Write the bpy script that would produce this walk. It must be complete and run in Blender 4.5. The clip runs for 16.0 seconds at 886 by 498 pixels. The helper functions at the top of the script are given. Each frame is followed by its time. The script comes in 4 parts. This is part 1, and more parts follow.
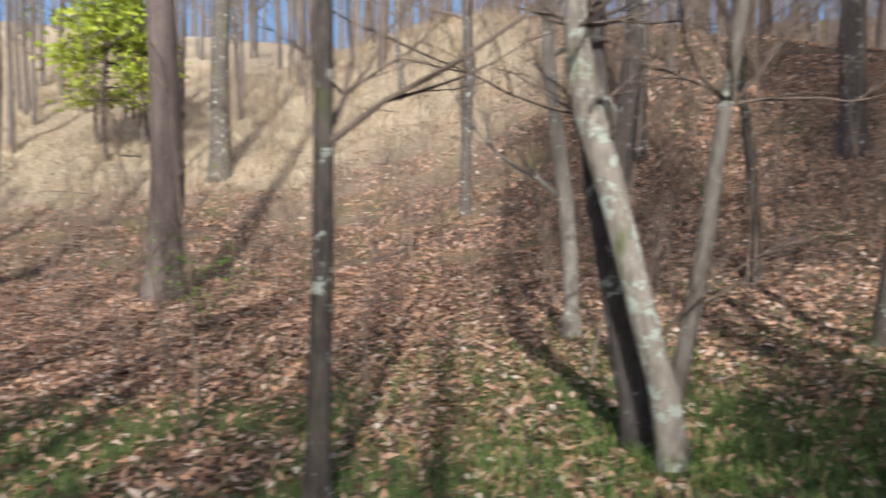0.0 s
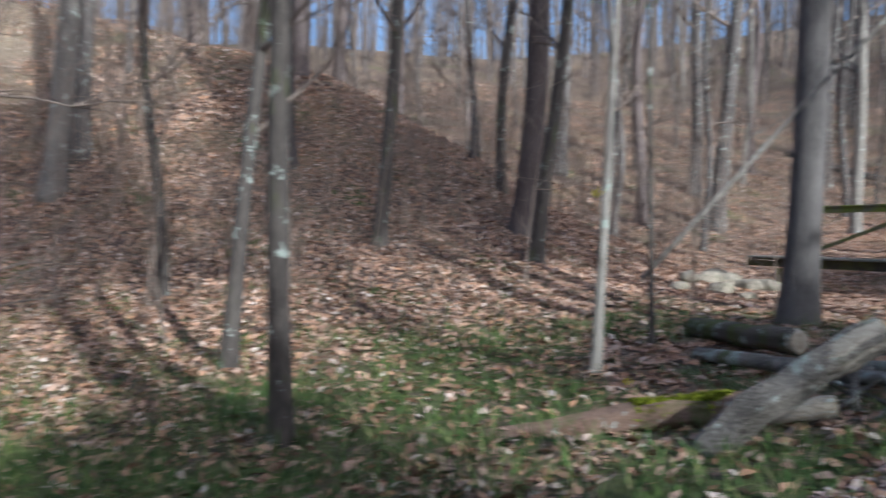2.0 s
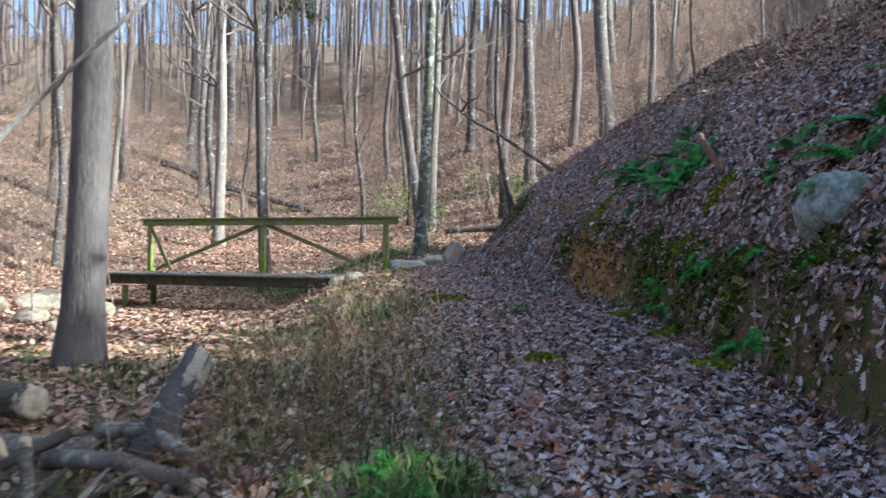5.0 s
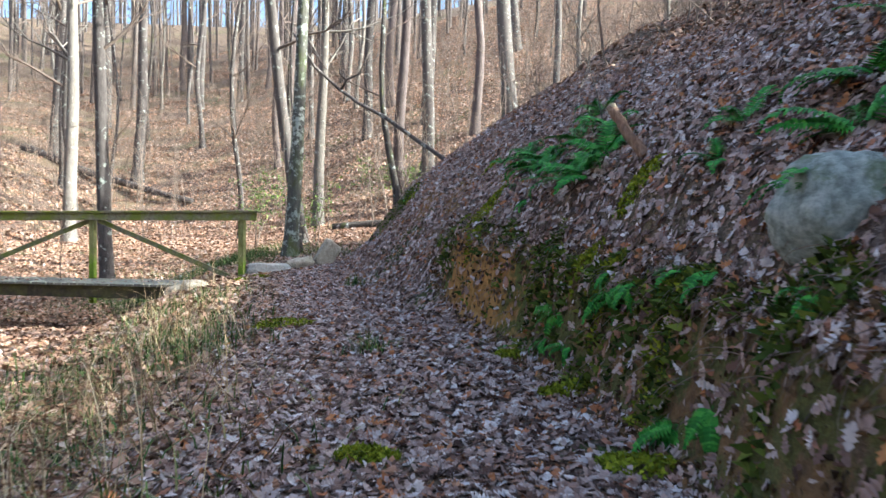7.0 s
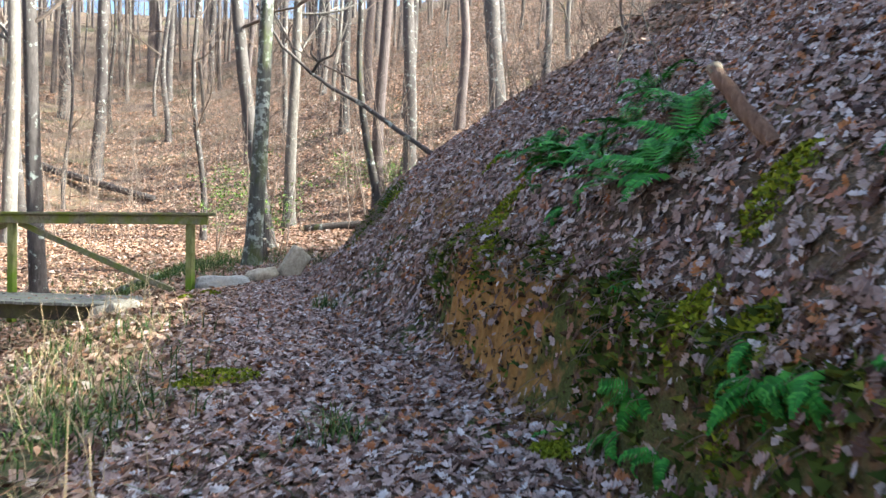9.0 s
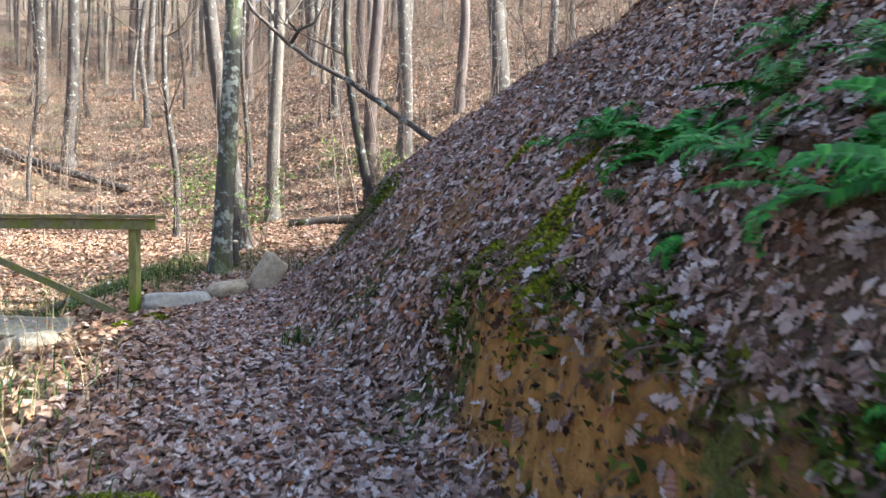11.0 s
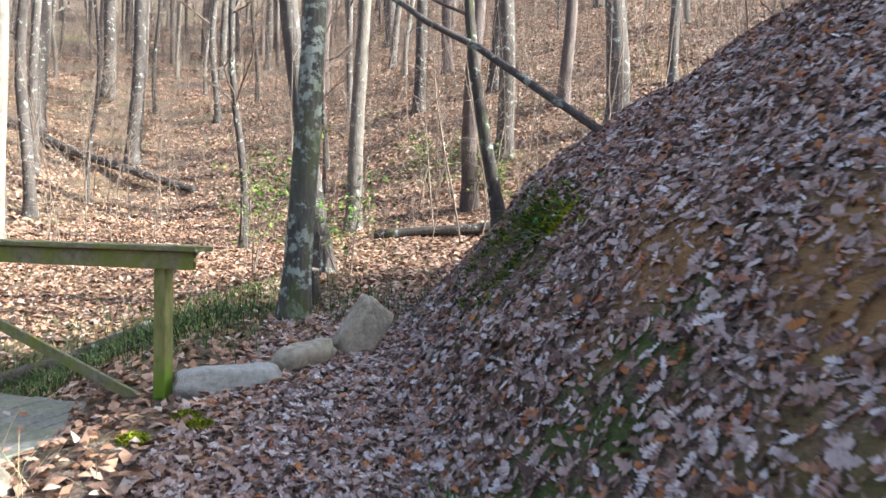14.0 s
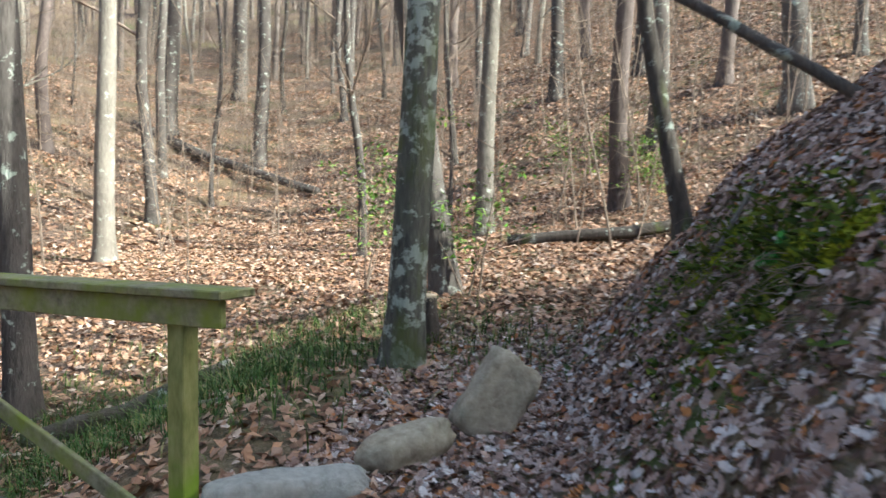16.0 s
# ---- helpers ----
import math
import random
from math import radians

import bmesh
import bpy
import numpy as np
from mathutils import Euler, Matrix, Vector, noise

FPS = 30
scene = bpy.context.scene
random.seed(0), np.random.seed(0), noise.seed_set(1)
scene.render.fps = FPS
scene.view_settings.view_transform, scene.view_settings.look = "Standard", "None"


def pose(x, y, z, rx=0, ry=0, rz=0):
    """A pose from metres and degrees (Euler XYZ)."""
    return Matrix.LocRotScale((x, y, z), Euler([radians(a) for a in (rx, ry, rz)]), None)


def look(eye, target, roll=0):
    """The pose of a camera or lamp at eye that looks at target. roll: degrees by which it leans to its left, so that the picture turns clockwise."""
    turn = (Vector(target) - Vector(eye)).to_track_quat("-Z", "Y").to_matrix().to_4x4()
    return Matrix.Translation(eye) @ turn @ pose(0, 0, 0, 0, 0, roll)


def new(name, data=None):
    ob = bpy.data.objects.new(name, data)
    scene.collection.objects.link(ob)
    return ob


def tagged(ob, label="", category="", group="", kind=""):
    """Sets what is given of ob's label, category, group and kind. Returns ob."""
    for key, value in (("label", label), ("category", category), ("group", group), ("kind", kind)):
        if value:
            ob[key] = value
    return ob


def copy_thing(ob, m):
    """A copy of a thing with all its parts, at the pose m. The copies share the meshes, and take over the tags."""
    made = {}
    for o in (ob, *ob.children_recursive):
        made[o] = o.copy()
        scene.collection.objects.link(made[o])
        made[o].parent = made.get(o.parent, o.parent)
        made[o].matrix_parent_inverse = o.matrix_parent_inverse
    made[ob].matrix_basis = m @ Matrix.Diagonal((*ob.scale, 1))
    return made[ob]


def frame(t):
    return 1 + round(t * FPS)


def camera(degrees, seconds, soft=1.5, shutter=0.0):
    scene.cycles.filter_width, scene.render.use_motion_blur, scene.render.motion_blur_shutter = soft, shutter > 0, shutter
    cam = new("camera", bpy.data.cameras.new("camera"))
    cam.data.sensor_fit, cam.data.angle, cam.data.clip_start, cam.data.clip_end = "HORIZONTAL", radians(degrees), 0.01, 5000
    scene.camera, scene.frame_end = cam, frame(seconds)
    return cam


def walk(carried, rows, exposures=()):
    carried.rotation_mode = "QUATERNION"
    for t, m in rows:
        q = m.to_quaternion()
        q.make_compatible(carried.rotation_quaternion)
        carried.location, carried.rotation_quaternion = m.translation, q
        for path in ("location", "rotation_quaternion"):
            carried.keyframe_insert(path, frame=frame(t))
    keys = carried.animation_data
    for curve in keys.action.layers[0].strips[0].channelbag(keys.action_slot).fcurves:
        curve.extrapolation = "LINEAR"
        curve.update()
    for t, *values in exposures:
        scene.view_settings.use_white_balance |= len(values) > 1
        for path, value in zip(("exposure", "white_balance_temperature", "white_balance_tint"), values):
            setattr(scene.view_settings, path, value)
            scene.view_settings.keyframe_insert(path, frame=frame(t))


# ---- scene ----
cam = camera(60.0, 16.0, soft=1.45, shutter=0.45)
PATH = [
    (0, (2.644, -7.284, 0.339), (0.659, -7.520, 0.276), 0.0),
    (0.5, (2.358, -6.884, 0.364), (0.361, -6.799, 0.300), 0.2),
    (1, (2.268, -6.401, 0.398), (0.305, -6.022, 0.342), 0.2),
    (1.5, (2.174, -5.982, 0.430), (0.277, -5.349, 0.383), 0.3),
    (2, (2.161, -5.428, 0.440), (0.388, -4.504, 0.402), 0.6),
    (2.5, (2.098, -5.102, 0.446), (0.558, -3.827, 0.412), 0.9),
    (3, (2.022, -4.721, 0.436), (0.646, -3.270, 0.412), 1.0),
    (3.5, (1.973, -4.382, 0.428), (0.800, -2.762, 0.415), 0.9),
    (4, (1.964, -4.043, 0.472), (1.020, -2.280, 0.463), 0.6),
    (4.5, (1.942, -3.691, 0.514), (1.157, -1.852, 0.507), 0.6),
    (4.7, (1.921, -3.566, 0.529), (1.182, -1.707, 0.526), 0.5),
    (6.8, (1.866, -1.090, 0.733), (1.388, 0.852, 0.714), 0.3),
    (7, (1.786, -0.872, 0.725), (1.328, 1.075, 0.703), 0.4),
    (7.5, (1.612, -0.389, 0.815), (1.186, 1.565, 0.797), 0.4),
    (8, (1.467, 0.140, 0.835), (1.058, 2.098, 0.806), 0.3),
    (8.5, (1.299, 0.645, 0.872), (0.888, 2.602, 0.844), 0.5),
    (9, (1.161, 1.129, 0.895), (0.759, 3.088, 0.867), 0.7),
    (9.2, (1.111, 1.344, 0.909), (0.710, 3.303, 0.875), 0.7),
    (11.3, (0.455, 3.509, 1.205), (0.068, 5.470, 1.140), 0.5),
    (11.5, (0.357, 3.709, 1.246), (-0.048, 5.666, 1.182), 0.4),
    (12, (0.148, 4.306, 1.268), (-0.315, 6.251, 1.201), 0.6),
    (12.5, (-0.102, 4.910, 1.305), (-0.555, 6.857, 1.238), 0.8),
    (13, (-0.353, 5.399, 1.355), (-0.844, 7.337, 1.288), 0.9),
    (13.5, (-0.715, 5.926, 1.379), (-1.235, 7.856, 1.312), 1.2),
    (14, (-1.111, 6.407, 1.421), (-1.668, 8.327, 1.351), 1.2),
    (14.5, (-1.323, 6.831, 1.470), (-1.873, 8.753, 1.402), 0.8),
    (15, (-1.545, 7.403, 1.547), (-2.223, 9.283, 1.469), 0.5),
    (15.5, (-1.725, 7.970, 1.559), (-2.493, 9.815, 1.477), 0.3),
    (16, (-1.982, 8.543, 1.537), (-2.858, 10.339, 1.454), 0.4),
]
walk(cam, [(t, look(eye, target, roll)) for t, eye, target, roll in PATH],
     [(0, 0.34, 5750, 7), (1.5, 0.46, 5200, 5), (3, 0.8, 5000, 2), (4.5, 1.33, 5150, 2), (7, 2.0, 5550, 0), (9, 2.07, 5650, 0), (12.5, 1.97, 5650, 3), (14.5, 1.87, 5600, 0), (16, 1.62, 5700, -5)])

# ---------------------------------------------------------------- light
SUN_AZ, SUN_EL = radians(84.0), radians(30.0)
world = bpy.data.worlds.new("sky")
scene.world = world
world.use_nodes = True
wn = world.node_tree
sky = wn.nodes.new("ShaderNodeTexSky")
sky.sky_type, sky.sun_disc, sky.sun_elevation, sky.sun_rotation = "NISHITA", False, SUN_EL, SUN_AZ
sky.air_density, sky.dust_density, sky.ozone_density = 0.8, 6.0, 1.0
wn.nodes["Background"].inputs["Strength"].default_value = 0.15
wn.links.new(sky.outputs[0], wn.nodes["Background"].inputs["Color"])
sun = new("sun", bpy.data.lights.new("sun", "SUN"))
sun.data.energy, sun.data.angle, sun.data.color = 4.8, radians(0.6), (1.0, 0.90, 0.76)
sun.matrix_basis = look((0, 0, 0), (-math.sin(SUN_AZ) * math.cos(SUN_EL), -math.cos(SUN_AZ) * math.cos(SUN_EL), -math.sin(SUN_EL)))


rng = np.random.default_rng(7)
rnd = random.Random(5)

# ---------------------------------------------------------------- terrain
TRAIL_Y = [-30, -8, -4, 0, 4, 8, 11, 14, 20, 40]
TRAIL_X = [5, 2.6, 2.0, 1.45, 0.55, -1.2, -2.5, -3.4, -5.5, -9]
TRAIL_Z = [-1.6, -1.05, -0.85, -0.6, -0.37, -0.17, -0.1, 0.18, 0.5, 1.2]
FOOT_Y = [-30, -8, 0, 3, 4.1, 5.2, 6.9, 9, 11, 13, 15, 17, 20, 30]
FOOT_X = [7, 4.2, 3.1, 2.02, 1.59, 0.93, 0.16, -0.63, -1.98, -2.66, -3.32, -3.14, -1.5, 7]


def ease(a, b, v):
    t = np.clip((v - a) / (b - a), 0, 1)
    return t * t * (3 - 2 * t)


def ramp(d, w=3.0):
    return (np.sqrt(d * d + w * w) + d) / 2


def soft_interp(y, ys, xs):
    return (np.interp(y - 0.6, ys, xs) + np.interp(y, ys, xs) + np.interp(y + 0.6, ys, xs)) / 3


def height(x, y):
    """Height of the ground at x, y: the trail bench, the cut bank, the creek bottom and the wooded hills around."""
    x, y = np.asarray(x, float), np.asarray(y, float)
    zt = soft_interp(y, TRAIL_Y, TRAIL_Z)
    u = soft_interp(y, TRAIL_Y, TRAIL_X) - x
    s = (x - soft_interp(y, FOOT_Y, FOOT_X)) * 0.93
    wob = 0.10 * np.sin(0.9 * y + 0.6 * x) + 0.03 * np.sin(2.9 * y - 4.3 * x)
    low = np.interp(y, [6.0, 8.5], [-0.25, -0.8])
    cut = ease(8.6, 7.4, y)
    bank = (1.15 - 0.55 * cut) * ease(low, 0.62, s + 0.6 * wob) + 0.55 * cut * ease(-0.06, 0.08, s + 0.6 * wob) + 8 * (1 - np.exp(-0.85 * np.maximum(0, s - 0.3) / 8))
    edge = np.interp(y, [4, 9, 14, 18], [0.7, 2.2, 2.2, 1.5])
    drop = np.interp(y, [-9, -5, -3, 2, 6, 11, 14, 18], [0.45, 0.40, 0.25, 0.25, 0.5, 0.95, 0.8, 0.3])
    z = zt + bank - drop * ease(edge, edge + 2.8, u)
    hill = np.hypot(0.5 * ramp(y - 24 + 0.3 * np.clip(x + 8, -30, 6)), 0.42 * ramp(-x - 17)) + 0.22 * ramp(-y - 24)
    hill = hill + 0.22 * ramp(y - 44 + 0.3 * np.clip(x + 8, -30, 6), 5.0)
    z = z + 46 * (1 - np.exp(-hill / 44))
    along, across = -0.85 * (x + 8) - 0.52 * (y - 7), 0.52 * (x + 8) - 0.85 * (y - 7)
    z = z + 4.6 * ease(0, 13, along) * np.exp(-(across / 6.5) ** 2) * ease(60, 30, along)
    far = ease(6, 18, u) + ease(1, 4, s)
    z = z + (0.03 + 0.10 * far) * (np.sin(1.1 * x + 0.7 * y) * np.sin(0.9 * y - 0.4 * x) + 0.5 * np.sin(2.7 * x - 1.2 * y))
    z = z + 0.05 * ease(0.1, 0.6, s) * (np.sin(4.3 * x + 2.2 * y) * np.sin(3.7 * y - 2.1 * x))
    face = ease(-0.25, 0.0, s) * ease(0.9, 0.3, s)
    clods = np.sin(9.1 * x + 5.3 * y) * np.sin(8.3 * y - 6.1 * x) + 0.7 * np.sin(17 * x - 13 * y + 1) * np.sin(15 * y + 9 * x)
    return z + 0.016 * face * clods


# ---------------------------------------------------------------- materials
def material(name, build, rough=0.85):
    m = bpy.data.materials.new(name)
    m.use_nodes = True
    nt = m.node_tree
    bsdf = nt.nodes["Principled BSDF"]
    bsdf.inputs["Roughness"].default_value = rough
    bsdf.inputs["Specular IOR Level"].default_value = 0.3
    build(nt, bsdf)
    return m


def node(nt, kind, **values):
    n = nt.nodes.new("ShaderNode" + kind)
    for key, v in values.items():
        n.inputs[key.replace("_", " ")].default_value = v
    return n


def coords(nt, scale=(1, 1, 1), obj=True):
    tc, mp = nt.nodes.new("ShaderNodeTexCoord"), nt.nodes.new("ShaderNodeMapping")
    mp.inputs["Scale"].default_value = scale
    nt.links.new(tc.outputs["Object"], mp.inputs["Vector"])
    return mp.outputs[0]


def noise_tex(nt, vec, scale, detail=4.0, rough=0.6):
    n = node(nt, "TexNoise", Scale=scale, Detail=detail, Roughness=rough)
    nt.links.new(vec, n.inputs["Vector"])
    return n.outputs["Fac"]


def ramp_of(nt, fac, stops, interp="LINEAR"):
    r = nt.nodes.new("ShaderNodeValToRGB")
    r.color_ramp.interpolation = interp
    el = r.color_ramp.elements
    while len(el) < len(stops):
        el.new(0.5)
    for e, (p, c) in zip(el, stops):
        e.position, e.color = p, (*c, 1) if len(c) == 3 else (c[0], c[0], c[0], 1)
    nt.links.new(fac, r.inputs[0])
    return r.outputs[0]


def blend(nt, fac, a, b, mode="MIX"):
    m = nt.nodes.new("ShaderNodeMix")
    m.data_type, m.blend_type = "RGBA", mode
    for sock, v in ((m.inputs[0], fac), (m.inputs[6], a), (m.inputs[7], b)):
        if isinstance(v, (int, float)):
            sock.default_value = v
        elif isinstance(v, tuple):
            sock.default_value = (*v, 1)
        else:
            nt.links.new(v, sock)
    return m.outputs[2]


def relief(nt, bsdf, fac, strength, distance):
    b = node(nt, "Bump", Strength=strength, Distance=distance)
    nt.links.new(fac, b.inputs["Height"])
    nt.links.new(b.outputs[0], bsdf.inputs["Normal"])


def bark(name, dark, mid, pale, lichen=0.0, moss=0.0, along=(1, 1, 0.22)):
    def build(nt, bsdf):
        v = coords(nt, along)
        grain = noise_tex(nt, v, 34, 6, 0.7)
        col = ramp_of(nt, grain, [(0.32, dark), (0.52, mid), (0.72, pale)])
        big = noise_tex(nt, coords(nt, (1, 1, 0.5)), 3.0, 3)
        col = blend(nt, ramp_of(nt, big, [(0.4, (0,)), (0.7, (0.6,))]), col, pale)
        info = nt.nodes.new("ShaderNodeObjectInfo")
        col = blend(nt, 0.35, col, ramp_of(nt, info.outputs["Random"], [(0, dark), (0.5, mid), (1, pale)]))
        if lichen:
            patches = noise_tex(nt, coords(nt), 6.5, 5, 0.65)
            col = blend(nt, ramp_of(nt, patches, [(0.62 - 0.12 * lichen, (0,)), (0.68 - 0.12 * lichen, (0.85,))]), col, (0.44, 0.48, 0.43))
        if moss:
            green = noise_tex(nt, coords(nt, (1, 1, 0.35)), 4.0, 4, 0.6)
            col = blend(nt, ramp_of(nt, green, [(0.60 - 0.12 * moss, (0,)), (0.72 - 0.1 * moss, (0.8,))]), col, (0.10, 0.12, 0.035))
        nt.links.new(col, bsdf.inputs["Base Color"])
        relief(nt, bsdf, grain, 0.9, 0.035)
    return material(name, build, 0.9)


BARK_GREY = bark("bark_grey", (0.036, 0.030, 0.029), (0.098, 0.083, 0.078), (0.185, 0.165, 0.152), lichen=0.3)
BARK_DARK = bark("bark_dark", (0.03, 0.026, 0.025), (0.085, 0.07, 0.062), (0.17, 0.15, 0.13), lichen=0.25, moss=0.3)
BARK_PALE = bark("bark_pale", (0.065, 0.057, 0.05), (0.18, 0.158, 0.138), (0.31, 0.283, 0.25), lichen=0.2)
BARK_PINE = bark("bark_pine", (0.045, 0.033, 0.031), (0.12, 0.093, 0.088), (0.21, 0.172, 0.16))
BARK_LICHEN = bark("bark_lichen", (0.045, 0.043, 0.04), (0.12, 0.12, 0.105), (0.25, 0.24, 0.19), lichen=0.85, moss=0.85)
BARK_FAR = bark("bark_far", (0.06, 0.048, 0.045), (0.14, 0.115, 0.105), (0.25, 0.22, 0.20))
TWIG = bark("twig_bark", (0.08, 0.06, 0.05), (0.19, 0.145, 0.12), (0.33, 0.26, 0.21))
DEADWOOD = bark("dead_wood", (0.035, 0.03, 0.028), (0.21, 0.185, 0.16), (0.46, 0.425, 0.375), lichen=0.6, moss=0.25, along=(0.8, 0.8, 1.6))
MOSSLOG = bark("mossy_bark", (0.035, 0.03, 0.026), (0.10, 0.085, 0.07), (0.2, 0.17, 0.14), lichen=0.35, moss=1.0, along=(0.8, 0.8, 1.6))


def cutwood(nt, bsdf):
    n = noise_tex(nt, coords(nt), 14, 5)
    nt.links.new(ramp_of(nt, n, [(0.3, (0.24, 0.19, 0.13)), (0.55, (0.46, 0.40, 0.31)), (0.8, (0.6, 0.54, 0.45))]), bsdf.inputs["Base Color"])
    relief(nt, bsdf, n, 0.6, 0.01)


CUT = material("weathered_cut_wood", cutwood)
BAREWOOD = bark("bare_weathered_wood", (0.13, 0.105, 0.08), (0.36, 0.315, 0.255), (0.52, 0.47, 0.40), along=(0.8, 0.8, 1.6))


def timber(name, a, b, c, green):
    def build(nt, bsdf):
        v = coords(nt, (3, 3, 3))
        n = noise_tex(nt, v, 6, 6, 0.7)
        col = ramp_of(nt, n, [(0.3, a), (0.55, b), (0.8, c)])
        g = noise_tex(nt, coords(nt), 3.2, 4, 0.6)
        col = blend(nt, ramp_of(nt, g, [(0.40, (0,)), (0.62, (green,))]), col, (0.20, 0.24, 0.03))
        info = nt.nodes.new("ShaderNodeObjectInfo")
        col = blend(nt, ramp_of(nt, info.outputs["Random"], [(0, (0.0,)), (1, (0.35,))]), col, a)
        nt.links.new(col, bsdf.inputs["Base Color"])
        relief(nt, bsdf, n, 0.4, 0.006)
    return material(name, build, 0.8)


RAIL_WOOD = timber("algae_green_timber", (0.13, 0.115, 0.075), (0.26, 0.24, 0.16), (0.36, 0.34, 0.25), 0.9)
DECK_WOOD = timber("grey_deck_timber", (0.13, 0.125, 0.115), (0.27, 0.26, 0.235), (0.40, 0.385, 0.35), 0.3)


DARK_WOOD = timber("dark_timber", (0.035, 0.03, 0.024), (0.075, 0.065, 0.05), (0.13, 0.115, 0.09), 0.35)


def algae_post(nt, bsdf):
    """Square post: pale timber above, bright green algae climbing from the ground."""
    n = noise_tex(nt, coords(nt, (3, 3, 1)), 6, 6, 0.7)
    col = ramp_of(nt, n, [(0.3, (0.15, 0.13, 0.06)), (0.55, (0.30, 0.27, 0.13)), (0.8, (0.42, 0.38, 0.22))])
    sep = nt.nodes.new("ShaderNodeSeparateXYZ")
    nt.links.new(coords(nt), sep.inputs[0])
    up = nt.nodes.new("ShaderNodeMath")
    up.operation = "ADD"
    nt.links.new(sep.outputs["Z"], up.inputs[0])
    nt.links.new(noise_tex(nt, coords(nt), 5, 4), up.inputs[1])
    col = blend(nt, ramp_of(nt, up.outputs[0], [(0.65, (0.9,)), (1.0, (0.25,))]), col, (0.16, 0.26, 0.012))
    nt.links.new(col, bsdf.inputs["Base Color"])
    relief(nt, bsdf, n, 0.4, 0.006)


POST_WOOD = material("algae_post_timber", algae_post, 0.8)


def stone(name, a, b, c, moss):
    def build(nt, bsdf):
        n = noise_tex(nt, coords(nt), 15, 9, 0.75)
        col = ramp_of(nt, n, [(0.3, a), (0.5, b), (0.72, c)])
        g = noise_tex(nt, coords(nt), 6.0, 6, 0.65)
        col = blend(nt, ramp_of(nt, g, [(0.52, (0,)), (0.62, (moss,))]), col, (0.11, 0.15, 0.06))
        nt.links.new(col, bsdf.inputs["Base Color"])
        relief(nt, bsdf, n, 0.8, 0.03)
    return material(name, build, 0.9)


STONE = stone("pale_sandstone", (0.22, 0.185, 0.14), (0.42, 0.365, 0.28), (0.58, 0.52, 0.42), 0.15)
CREEK_STONE = stone("creek_stone", (0.15, 0.125, 0.095), (0.30, 0.255, 0.195), (0.44, 0.385, 0.305), 0.25)
BOULDER = stone("lichened_boulder", (0.09, 0.11, 0.095), (0.34, 0.38, 0.345), (0.66, 0.70, 0.65), 0.7)


def litter(nt, bsdf):
    """Forest floor: fallen leaves over dark humus, with clay and moss where the masks of the ground say so."""
    cells = node(nt, "TexVoronoi", Scale=15.0, Randomness=1.0)
    v = coords(nt)
    warp = noise_tex(nt, v, 9, 3)
    w = nt.nodes.new("ShaderNodeVectorMath")
    w.operation = "ADD"
    nt.links.new(v, w.inputs[0])
    nt.links.new(blend(nt, 1.0, (0.0, 0.0, 0.0), warp), w.inputs[1])
    nt.links.new(w.outputs[0], cells.inputs["Vector"])
    sep = nt.nodes.new("ShaderNodeSeparateColor")
    nt.links.new(cells.outputs["Color"], sep.inputs[0])
    col = ramp_of(nt, sep.outputs[0], [(0.0, (0.05, 0.033, 0.026)), (0.35, (0.145, 0.092, 0.07)), (0.6, (0.24, 0.165, 0.13)), (0.8, (0.35, 0.265, 0.215)), (0.93, (0.28, 0.14, 0.08)), (1.0, (0.46, 0.36, 0.29))])
    edge = ramp_of(nt, cells.outputs["Distance"], [(0.2, (0,)), (0.75, (0.75,))])
    col = blend(nt, edge, col, (0.035, 0.025, 0.02))
    big = noise_tex(nt, v, 0.55, 5, 0.6)
    col = blend(nt, ramp_of(nt, big, [(0.42, (0,)), (0.66, (0.45,))]), col, (0.26, 0.20, 0.10))
    fine = noise_tex(nt, v, 60, 5, 0.7)
    soil = ramp_of(nt, noise_tex(nt, v, 5, 6, 0.65), [(0.3, (0.17, 0.085, 0.027)), (0.5, (0.39, 0.205, 0.06)), (0.7, (0.55, 0.325, 0.11))])
    green = ramp_of(nt, fine, [(0.35, (0.035, 0.055, 0.012)), (0.6, (0.10, 0.13, 0.028)), (0.8, (0.19, 0.20, 0.05))])
    hay = ramp_of(nt, noise_tex(nt, v, 7, 6, 0.7), [(0.3, (0.17, 0.13, 0.085)), (0.5, (0.38, 0.31, 0.22)), (0.72, (0.54, 0.46, 0.36))])
    humus = ramp_of(nt, fine, [(0.3, (0.04, 0.027, 0.016)), (0.55, (0.13, 0.086, 0.05)), (0.8, (0.25, 0.175, 0.10))])
    for key, other, grain, lo in (("soil", humus, 5.0, 0.30), ("clay", soil, 3.0, 0.30), ("moss", green, 6.0, 0.42), ("grass", green, 4.0, 0.36), ("straw", hay, 1.0, 0.25)):
        at = nt.nodes.new("ShaderNodeAttribute")
        at.attribute_name = key
        mul = nt.nodes.new("ShaderNodeMath")
        mul.operation = "MULTIPLY"
        nt.links.new(at.outputs["Fac"], mul.inputs[0])
        nt.links.new(ramp_of(nt, noise_tex(nt, v, grain, 4, 0.6), [(lo, (0,)), (lo + 0.12, (1,))]), mul.inputs[1])
        col = blend(nt, mul.outputs[0], col, other)
    nt.links.new(col, bsdf.inputs["Base Color"])
    relief(nt, bsdf, blend(nt, 0.5, cells.outputs["Distance"], fine), 0.8, 0.03)


LITTER = material("leaf_litter_soil", litter, 0.95)


